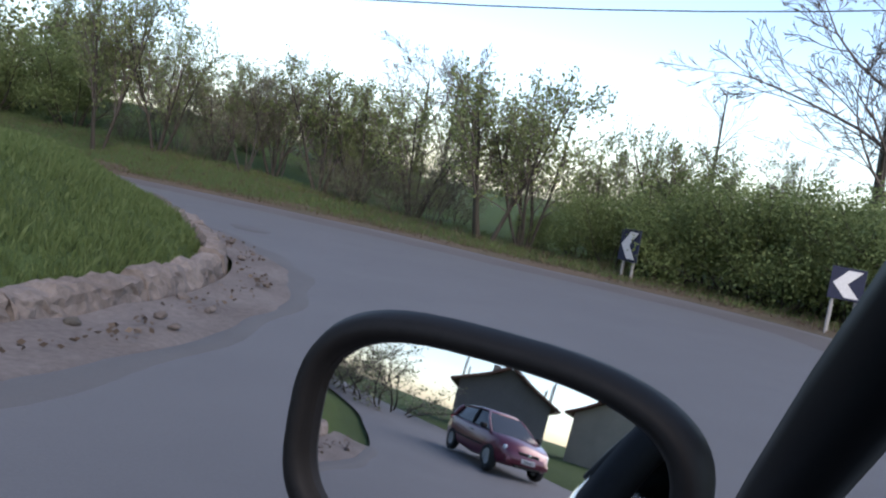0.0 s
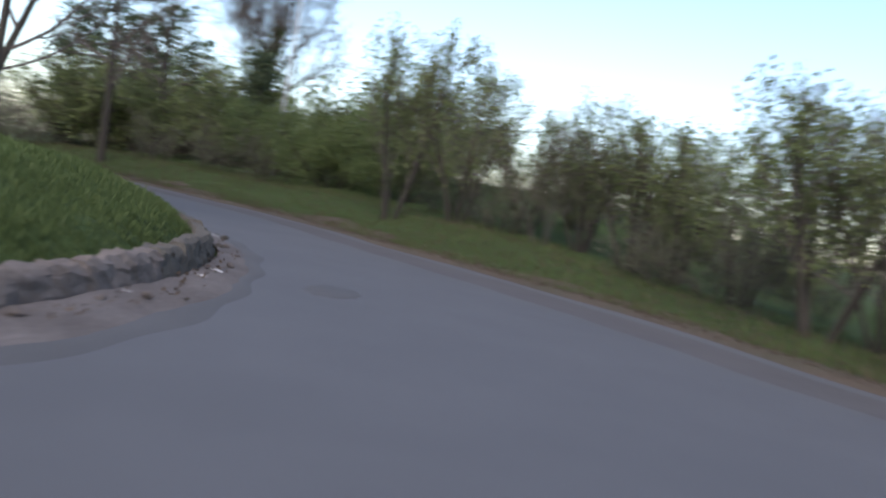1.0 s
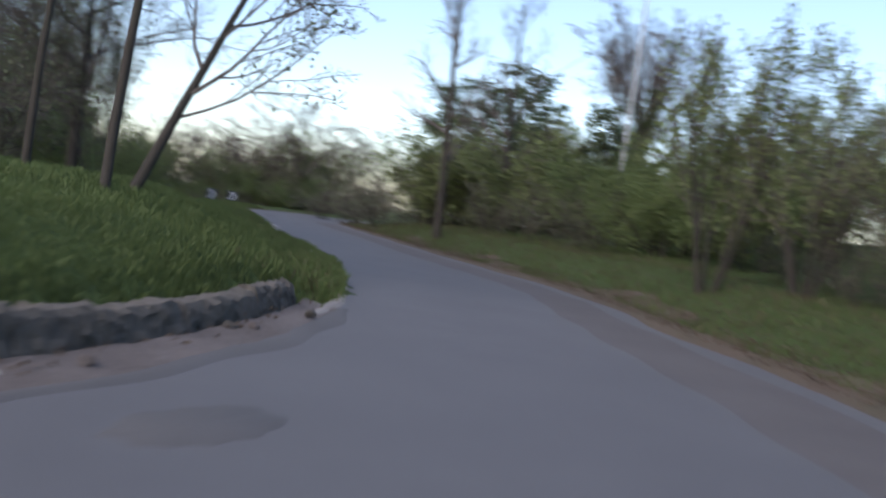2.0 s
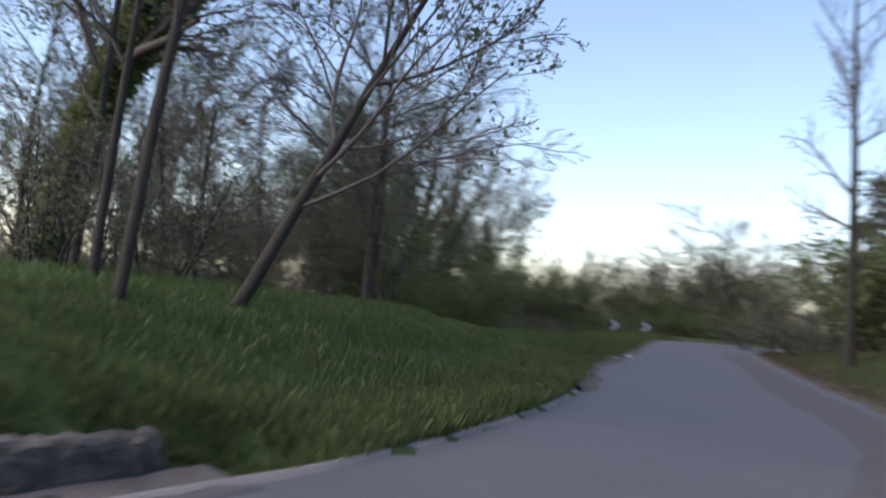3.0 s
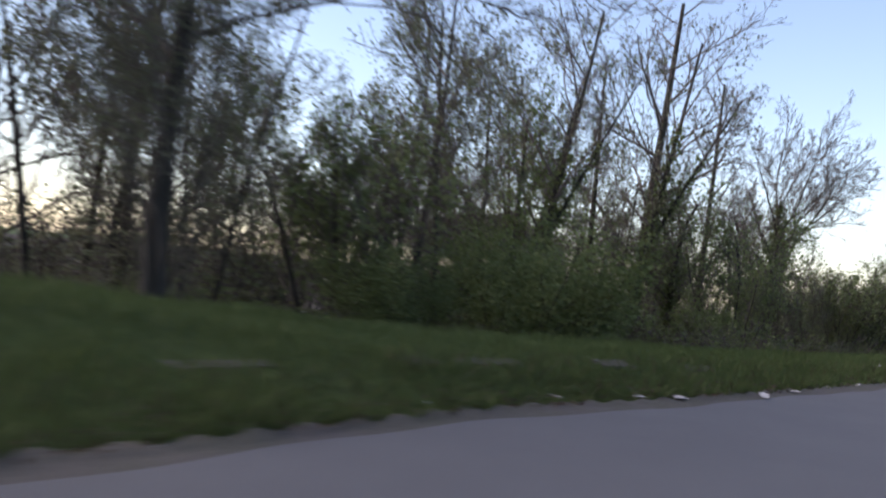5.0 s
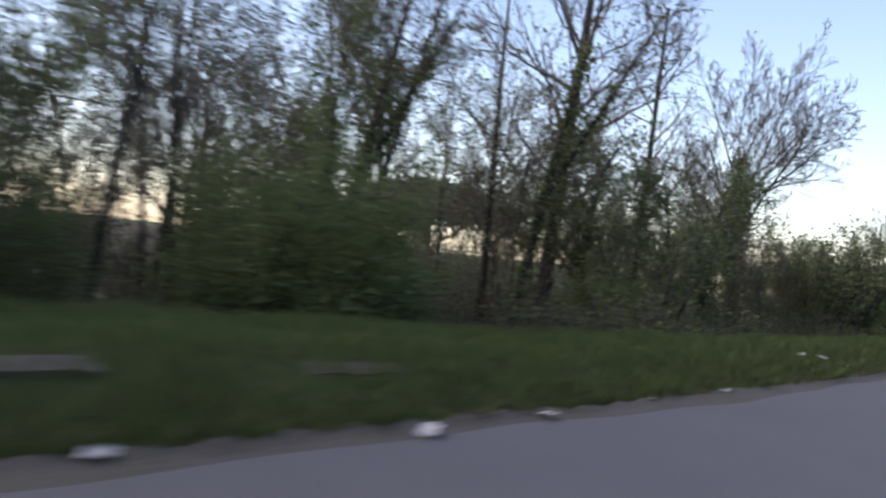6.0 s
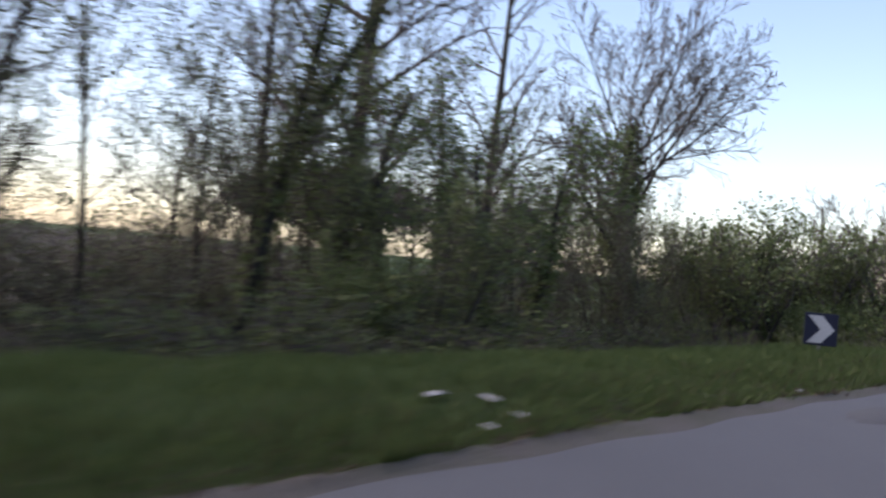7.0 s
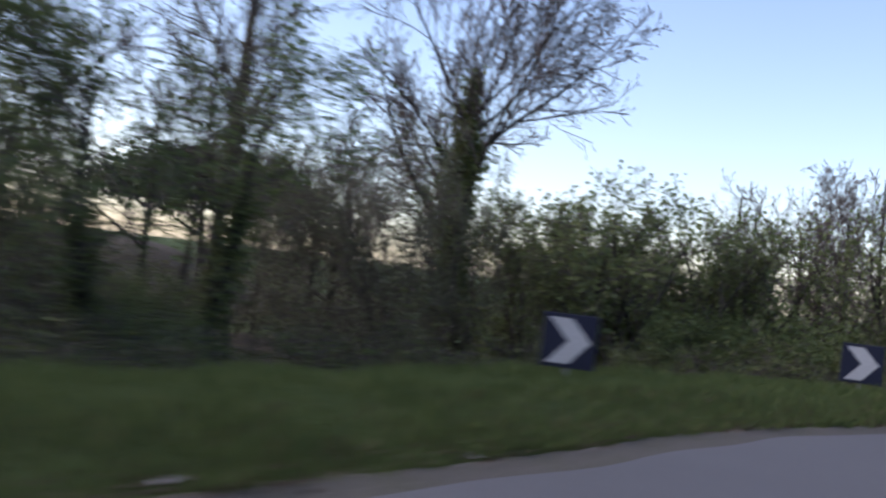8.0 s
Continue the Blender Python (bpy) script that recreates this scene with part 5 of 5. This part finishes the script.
scraps = [scrap_mesh(i) for i in range(3)]
for i, (x, y, s) in enumerate([(-27.0, 24.25, 0.24), (-28.35, 24.65, 0.18), (-31.6, 25.65, 0.16), (-23.1, 22.35, 0.17), (-24.4, 23.0, 0.16), (-25.1, 23.35, 0.26), (-32.6, 25.95, 0.2),
                              (-36.5, 26.35, 0.24), (-36.95, 26.65, 0.2), (-36.75, 26.95, 0.2), (-36.2, 26.9, 0.14), (-39.9, 28.05, 0.15), (-43.9, 29.75, 0.14), (-30.1, 25.15, 0.12),
                              (-21.2, 21.7, 0.12), (-13.9, 19.5, 0.12), (-3.6, 12.9, 0.16), (-3.3, 12.4, 0.12), (-2.6, 10.9, 0.1), (-41.9, 28.95, 0.13)]):
    rr = random.Random(i + 40)
    zz = max(ground_z(x, y), 0.0)
    thing("litter_scrap", pose(x, y, zz + 0.035, rr.uniform(-12, 12), rr.uniform(-12, 12), rr.uniform(0, 360)) @ Matrix.Scale(s * 0.75, 4),
          "crumpled white scrap of litter at the road edge", "litter", "litter along the road", scraps[i % 3])


# ================= signs, lamp, wire =================
def chevron_mesh(size, direction):
    """White chevron as a raised sheet; direction 1 points along local x."""
    a, w = size * 0.42, size * 0.40
    d = direction
    pts = [(-d * w, a), (-d * w + d * size * 0.42, a), (d * w, 0), (-d * w + d * size * 0.42, -a), (-d * w, -a), (d * (w - size * 0.42), 0)]
    bm = bmesh.new()
    vs = [bm.verts.new((x, -0.0, z)) for x, z in pts]
    bm.faces.new(vs)
    ex = bmesh.ops.extrude_face_region(bm, geom=bm.faces[:])
    bmesh.ops.translate(bm, vec=(0, -0.004, 0), verts=[g for g in ex["geom"] if isinstance(g, bmesh.types.BMVert)])
    bmesh.ops.recalc_face_normals(bm, faces=bm.faces[:])
    return from_bm("chevron", bm, M["white"])


def chevron_sign(x, y, mid, facing, direction, size=0.6, posts=(0.0,), label="navy curve marker panel with a white chevron on a post"):
    """facing: degrees of the direction the panel looks to."""
    zg = ground_z(x, y)
    root = thing("chevron_sign", pose(x, y, zg, 0, 0, facing + 90), label, "road sign", "curve marker signs")
    part("panel", from_bm("panel", box_bm(size, 0.025, size, 0.008, (0, 0, mid - zg)), M["navy"]), root)
    ch = chevron_mesh(size, direction)
    part("chevron", ch, root, "white reflective chevron", pose(0, -0.0150, mid - zg))
    for p in posts:
        v, f = sweep([(p, 0.045, -0.2), (p, 0.045, mid - zg + size * 0.35)], [0.03, 0.03], 8)
        part("post", fast_mesh("post", v, f, M["grey_post"], True), root)
    return root


chevron_sign(3.62, 16.75, 0.66, 203, -1, posts=(-0.16, 0.16), label="navy curve marker with white chevron on two grey posts")
chevron_sign(5.98, 12.93, 0.78, 243, -1, size=0.47, posts=(-0.16, 0.16), label="navy curve marker with white chevron on two grey posts")
chevron_sign(-48.2, 29.25, 0.61, 15, 1)
chevron_sign(-53.7, 32.5, 0.58, 5, 1)


def street_lamp(x, y, tall, toward):
    root = thing("street_lamp", pose(x, y, ground_z(x, y), 0, 0, toward), "pale grey street lamp post with a short arm and flat head", "street lamp")
    v, f = sweep([(0, 0, -0.3), (0, 0, 0.4), (0, 0, tall * 0.6), (0, 0, tall)], [0.075, 0.07, 0.055, 0.045], 12)
    part("post", fast_mesh("post", v, f, M["galvanised"], True), root)
    v, f = sweep([(0, 0, tall - 0.02), (-0.1, 0, tall + 0.05), (-0.3, 0, tall + 0.09)], [0.035, 0.03, 0.028], 8)
    part("arm", fast_mesh("arm", v, f, M["galvanised"], True), root)
    part("head", from_bm("head", box_bm(0.55, 0.22, 0.1, 0.035, (-0.5, 0, tall + 0.09), 3), M["dark_paint"], True), root, "dark flat lamp head")
    return root


street_lamp(-19.4, 32.2, 7.9, 10)


def wire(a, b, sag, rad, label):
    t = np.linspace(0, 1, 24)[:, None]
    P = np.array(a) * (1 - t) + np.array(b) * t
    P[:, 2] -= sag * 4 * (t * (1 - t))[:, 0]
    v, f = sweep(P, np.full(24, rad), 5)
    tagged(new("overhead_wire", fast_mesh("overhead_wire", v, f, M["rubber"], True)), label, "wire", kind="structure")


wire((-19.4, 32.2, 8.0), (-70, 62, 13), 0.6, 0.012, "thin dark overhead wire from the street lamp")
wire((-10.45, 14.65, 3.24), (30, 13.7, 12.4), 2.08, 0.012, "dark overhead cable above the trees")


# ================= cars =================
def loft(profiles, mat, name, close_ends=True, smooth=True):
    """Skin over closed profiles of equal length."""
    k = len(profiles[0])
    verts = [p for pr in profiles for p in pr]
    faces = [(i * k + j, i * k + (j + 1) % k, (i + 1) * k + (j + 1) % k, (i + 1) * k + j) for i in range(len(profiles) - 1) for j in range(k)]
    if close_ends:
        faces += [tuple(range(k))[::-1], tuple((len(profiles) - 1) * k + j for j in range(k))]
    me = mesh_from(name, verts, faces, mat)
    bm = bmesh.new()
    bm.from_mesh(me)
    bmesh.ops.recalc_face_normals(bm, faces=bm.faces[:])
    bm.to_mesh(me)
    bm.free()
    if smooth:
        me.shade_auto_smooth(angle=radians(40)) if hasattr(me, "shade_auto_smooth") else me.shade_smooth()
    return me


def hull_section(x, half, low, belt, tuck=0.08):
    """Closed cross-section of a car's lower body at x."""
    return [(x, -half + 0.10, low), (x, -half + 0.02, low + 0.08), (x, -half, (low + belt) / 2), (x, -half + tuck * 0.5, belt - 0.08), (x, -half + tuck, belt),
            (x, half - tuck, belt), (x, half - tuck * 0.5, belt - 0.08), (x, half, (low + belt) / 2), (x, half - 0.02, low + 0.08), (x, half - 0.10, low)]


def pane(name, a, b, c, d, mat, thick=0.006):
    """A thin four-cornered plate."""
    P = [Vector(p) for p in (a, b, c, d)]
    n = (P[1] - P[0]).cross(P[3] - P[0]).normalized() * thick
    verts = [tuple(p) for p in P] + [tuple(p - n) for p in P]
    return mesh_from(name, verts, [(0, 1, 2, 3), (7, 6, 5, 4), (0, 4, 5, 1), (1, 5, 6, 2), (2, 6, 7, 3), (3, 7, 4, 0)], mat)


def wheel_parts(root, x, y, rad=0.30):
    bm = bmesh.new()
    segs = []
    for i in range(28):
        a = 2 * math.pi * i / 28
        segs.append([bm.verts.new((r * math.cos(a), w, r * math.sin(a))) for r, w in ((rad * 0.62, -0.09), (rad * 0.94, -0.095), (rad, -0.06), (rad, 0.06), (rad * 0.94, 0.095), (rad * 0.62, 0.09))])
    for i in range(28):
        p, q = segs[i], segs[(i + 1) % 28]
        for j in range(6):
            bm.faces.new((p[j], p[(j + 1) % 6], q[(j + 1) % 6], q[j]))
    bmesh.ops.recalc_face_normals(bm, faces=bm.faces[:])
    w = part("wheel", None, root)
    w.matrix_basis = pose(x, y, rad)
    part("tyre", from_bm("tyre", bm, M["rubber"], True), w)
    bm = bmesh.new()
    out = 1 if y > 0 else -1
    bmesh.ops.create_cone(bm, cap_ends=True, segments=20, radius1=rad * 0.64, radius2=rad * 0.60, depth=0.12, matrix=pose(0, 0.02 * out, 0, 90))
    for i in range(5):
        a = i * 72
        bmesh.ops.create_cube(bm, size=1, matrix=pose(0, 0, 0, 0, a, 0) @ Matrix.Translation((rad * 0.33, 0.085 * out, 0)) @ Matrix.Diagonal((rad * 0.5, 0.03, rad * 0.16, 1)))
    part("rim", from_bm("rim", bm, M["alloy"]), w)


def hatchback(m, paint, label, glazed=True, wr=0.56, wb=0.745):
    """A small five-door car; local x ahead, y left. Without glazing it has bare window openings and a hollow cabin."""
    root = thing("car", m, label, "car")
    L = [(-1.86, 0.66, 0.42, 0.80), (-1.78, 0.76, 0.30, 0.92), (-1.35, 0.81, 0.24, 0.98), (-0.6, 0.82, 0.22, 0.96), (0.3, 0.82, 0.22, 0.94), (0.95, 0.82, 0.22, 0.92),
         (1.35, 0.80, 0.22, 0.86), (1.68, 0.74, 0.26, 0.76), (1.84, 0.64, 0.30, 0.64), (1.90, 0.50, 0.36, 0.54)]
    part("body", loft([hull_section(*s) for s in L], paint, "body"), root)
    # roof and pillars
    top = 1.44
    rx0, rx1 = -1.35, 0.28
    roof = [[(x, -wr + 0.02, z - 0.05), (x, -wr + 0.08, z - 0.015), (x, -0.2, z), (x, 0.2, z), (x, wr - 0.08, z - 0.015), (x, wr - 0.02, z - 0.05), (x, wr - 0.1, z - 0.07), (x, -wr + 0.1, z - 0.07)]
            for x, z in ((rx0, top - 0.08), (-0.9, top - 0.01), (-0.3, top + 0.02), (0.1, top), (rx1, top - 0.05))]
    part("roof", loft(roof, paint, "roof"), root)
    for s in (-1, 1):
        for name, a, b, rad in (("windscreen_pillar", (1.02 if glazed else 0.86, s * wb, 0.88), (rx1 + 0.0, s * (wr - 0.03), top - 0.08), 0.034),
                                ("door_pillar", (-0.10, s * wb, 0.93), (-0.22, s * (wr - 0.01), top - 0.05), 0.036),
                                ("rear_pillar", (-1.50, s * (wb - 0.02), 0.96), (rx0, s * (wr - 0.04), top - 0.11), 0.062)):
            P = [Vector(a).lerp(Vector(b), t) + Vector((0, s * (0.035 if glazed else 0.008) * math.sin(math.pi * t), 0)) for t in (0, 0.25, 0.5, 0.75, 1)]
            v, f = sweep(P, [rad] * 5, 8)
            part(name, fast_mesh(name, v, f, M["black_plastic"] if name == "door_pillar" or not glazed else paint, True), root)
        v, f = sweep([(1.0, s * (wb + 0.012), 0.925), (0.2, s * (wb + 0.02), 0.948), (-0.7, s * (wb + 0.02), 0.965), (-1.45, s * (wb - 0.005), 0.985)], [0.012] * 4, 6)
        part("window_trim", fast_mesh("window_trim", v, f, M["chrome"] if not glazed else M["black_plastic"], True), root)
        v, f = sweep([(0.9, s * 0.825, 0.52), (-1.0, s * 0.825, 0.52)], [0.022, 0.022], 6)
        part("side_strip", fast_mesh("side_strip", v, f, M["black_plastic"], True), root)
        if glazed or s < 0:
            part("front_window", pane("front_window", (0.92, s * wb, 0.93), (-0.12, s * wb, 0.94), (-0.22, s * (wr + 0.0), top - 0.08), (0.27, s * (wr - 0.01), top - 0.1), M["dark_glass"]), root)
        part("rear_window", pane("rear_window", (-0.16, s * wb, 0.94), (-1.42, s * (wb - 0.02), 0.96), (-1.30, s * (wr - 0.03), top - 0.13), (-0.25, s * wr, top - 0.08), M["dark_glass"]), root)
        part("door_handle", from_bm("door_handle", box_bm(0.16, 0.03, 0.03, 0.01, (0.02, s * 0.825, 0.80)), M["black_plastic"]), root)
        hl = from_bm("headlight", box_bm(0.22, 0.26, 0.15, 0.05, (1.66, s * 0.56, 0.64), 3), M["lamp_glass"], True)
        part("headlight", hl, root, "clear glass headlight")
        part("indicator", from_bm("indicator", box_bm(0.05, 0.10, 0.05, 0.015, (1.855, s * 0.45, 0.42)), M["amber"]), root)
        part("tail_light", from_bm("tail_light", box_bm(0.10, 0.12, 0.30, 0.03, (-1.78, s * 0.66, 0.80)), plain("red_lens", (0.30, 0.01, 0.01), 0.2)), root)
        for x in (1.22, -1.22):
            wheel_parts(root, x, s * 0.745)
    if glazed:
        part("windscreen", pane("windscreen", (1.05, -wb + 0.03, 0.91), (1.05, wb - 0.03, 0.91), (rx1 - 0.02, wr - 0.04, top - 0.06), (rx1 - 0.02, -wr + 0.04, top - 0.06), M["dark_glass"]), root)
        for s in (-1, 1):
            bm = box_bm(0.14, 0.17, 0.13, 0.04, (0.80, s * 0.90, 0.99), 3)
            part("wing_mirror", from_bm("wing_mirror", bm, M["black_plastic"], True), root)
    part("rear_screen", pane("rear_screen", (-1.60, -0.62, 0.96), (-1.60, 0.62, 0.96), (rx0 - 0.01, wr - 0.08, top - 0.12), (rx0 - 0.01, -wr + 0.08, top - 0.12), M["dark_glass"]), root)
    grille = part("grille", from_bm("grille", box_bm(0.08, 0.62, 0.10, 0.02, (1.845, 0, 0.59)), M["black_plastic"]), root)
    part("badge", from_bm("badge", box_bm(0.03, 0.09, 0.08, 0.012, (1.89, 0, 0.60)), M["chrome"]), root, "small chrome badge")
    part("bumper", from_bm("bumper", box_bm(0.10, 1.30, 0.14, 0.045, (1.83, 0, 0.40), 3), paint, True), root)
    part("air_intake", from_bm("air_intake", box_bm(0.06, 0.8, 0.07, 0.02, (1.87, 0, 0.30)), M["black_plastic"]), root)
    plate = part("number_plate", from_bm("number_plate", box_bm(0.015, 0.42, 0.11, 0.006, (1.895, 0, 0.44)), M["white"]), root, "white plate with plain bars")
    for i in range(5):
        part("bar", from_bm("bar", box_bm(0.004, 0.035, 0.06, 0, (1.906, -0.13 + i * 0.065, 0.44)), M["black_plastic"]), plate)
    return root


RED_CAR = pose(-9.4, -8.0, 0.02, 0, 0, 12)
hatchback(RED_CAR, M["wine_paint"], "wine-red five-door hatchback with dark windows on the road")

# the car at the start of the way, its driver's window down and no windscreen glass
eye = Vector((0.0, 0.0, 1.22))
HEAD = 55.0
own = pose(0, 0, 0, 0, 0, HEAD)
shift = own @ Vector((-0.10, 0.58, 0))
OWN = pose(-shift.x, -shift.y, 0.0, 0, 0, HEAD)
own_car = hatchback(OWN, M["dark_paint"], "dark grey hatchback with chrome window trim, driver's window down", glazed=False, wr=0.575, wb=0.80)


CURVE = 1.15


def door_mirror(centre, out_way, back_way, width=0.284, tall=0.162):
    """A rounded mirror housing with its glass; out_way runs along the glass away from the car, back_way is where the glass looks."""
    back = Vector(back_way).normalized()
    out = (Vector(out_way) - back * Vector(out_way).dot(back)).normalized()
    up = out.cross(back).normalized()
    if up.z < 0:
        up = -up
    root = part("door_mirror", None, own_car, "black plastic door mirror with a rounded housing")
    inv = own_car.matrix_basis.inverted()

    def outline(sx, sz, power=2.9, n=56):
        pts = []
        for i in range(n):
            a = 2 * math.pi * i / n
            c, s = math.cos(a), math.sin(a)
            u = math.copysign(abs(c) ** (2 / power), c) * sx
            w = math.copysign(abs(s) ** (2 / power), s) * sz
            w *= 1.0 - 0.16 * (u / sx) * (-1)
            pts.append((u, w))
        return pts

    def ring(sx, sz, depth):
        return [tuple(inv @ (Vector(centre) + out * u + up * w + back * depth)) for u, w in outline(sx, sz)]
    hw, hh, rim = width / 2, tall / 2, 0.020
    rings = [ring(hw - rim, hh - rim, -0.010), ring(hw - rim, hh - rim, 0.006), ring(hw - rim * 0.7, hh - rim * 0.7, 0.014), ring(hw - 0.006, hh - 0.006, 0.010), ring(hw, hh, -0.004),
             ring(hw * 0.99, hh * 0.99, -0.03), ring(hw * 0.90, hh * 0.86, -0.065), ring(hw * 0.62, hh * 0.55, -0.088)]
    part("housing", loft(rings, M["black_plastic"], "housing"), root)
    # slightly convex glass
    steps, verts, faces = 9, [tuple(inv @ (Vector(centre) + back * 0.006))], []
    n = len(rings[0])
    for i in range(1, steps + 1):
        q = i / steps
        for u, w in outline((hw - rim + 0.001) * q, (hh - rim + 0.001) * q):
            verts.append(tuple(inv @ (Vector(centre) + out * u + up * w + back * (0.006 - (u * u + w * w) / (2 * CURVE)))))
    for j in range(n):
        faces.append((0, 1 + j, 1 + (j + 1) % n))
        for i in range(steps - 1):
            p = 1 + i * n
            faces.append((p + j, p + n + j, p + n + (j + 1) % n, p + (j + 1) % n))
    part("glass", mesh_from("glass", verts, faces, M["mirror"], True), root, "slightly convex mirror glass")
    foot = inv @ (Vector(centre) - out * (hw - 0.01) - up * (hh * 0.45) - back * 0.03)
    v, f = sweep([foot + Vector((0, 0.01, 0.0)), foot + Vector((0.01, -0.06, -0.03)), foot + Vector((0.02, -0.13, -0.06))], [0.035, 0.032, 0.04], 10)
    part("arm", fast_mesh("arm", v, f, M["black_plastic"], True), root)
    return root


# the mirror stands beside the open window and shows the road behind
view = pose(0, 0, 1.22, 90 - 4.28, -10.05, 0)
MIRROR_AT = view @ Vector((0.019, -0.130, -0.56))
RED_AT = RED_CAR @ Vector((1.0, 1.1, 0.1))
incoming = (MIRROR_AT - eye).normalized()
outgoing = (RED_AT - MIRROR_AT).normalized()
door_mirror(MIRROR_AT, own.to_3x3() @ Vector((0, 1, -0.09)), outgoing - incoming)


# ================= houses behind the bend =================
def house(m, wide, deep, eaves, ridge, wall_mat, gable_mat, label, storeys=2):
    """Gable ends face local +x and -x; the ridge runs along x."""
    root = thing("house", m, label, "house", "houses by the road")
    t, hw, hd = 0.3, wide / 2, deep / 2
    for s in (-1, 1):
        pts = [(-hw, -0.5), (hw, -0.5), (hw, eaves), (0, ridge), (-hw, eaves)]
        verts = [(s * hd, y, z) for y, z in pts] + [(s * (hd - t), y, z) for y, z in pts]
        faces = [tuple(range(5)), tuple(range(9, 4, -1))] + [(i, (i + 1) % 5, 5 + (i + 1) % 5, 5 + i) for i in range(5)]
        part("gable_wall", mesh_from("gable_wall", verts, faces, gable_mat if s > 0 else wall_mat), root)
        part("side_wall", from_bm("side_wall", box_bm(deep - 2 * t, t, eaves + 0.5, 0, (0, s * (hw - t / 2), eaves / 2 - 0.25)), wall_mat), root)
        slope = math.hypot(hw + 0.6, (ridge - eaves) * (hw + 0.6) / hw)
        ang = math.degrees(math.atan2(ridge - eaves, hw))
        roof = part("roof_slope", from_bm("roof_slope", box_bm(deep + 1.2, slope, 0.16, 0.02, (0, s * -slope / 2 * -1, 0.10)), M["roof_tile"]), root, "clay-tiled roof slope", pose(0, 0, ridge, -s * ang))
        for k in range(storeys):
            for x in (-deep * 0.27, deep * 0.27):
                z = 1.5 + 2.7 * k
                w = part("window", from_bm("window", box_bm(0.9, 0.06, 1.25, 0.01, (x, s * (hw + 0.01), z)), M["dark_glass"]), root)
                for dx in (-0.68, 0.68):
                    part("shutter", from_bm("shutter", box_bm(0.45, 0.05, 1.3, 0.008, (x + dx, s * (hw + 0.03), z)), M["wood_dark"]), w)
    part("chimney", from_bm("chimney", box_bm(0.6, 0.6, 1.3, 0.02, (-deep * 0.2, wide * 0.18, ridge)), M["render_beige"]), root)
    return root


house(pose(-26.5, -23.2, 0.1, 0, 0, 41), 6.6, 8.5, 3.2, 4.75, M["render_beige"], M["render_grey"], "two-storey house with a dark bare gable and tiled roof")
house(pose(-20.5, -33, 0.1, 0, 0, 65), 8.0, 11.0, 3.6, 5.6, M["render_beige"], M["render_beige"], "low beige house under a red-brown tiled roof", 1)
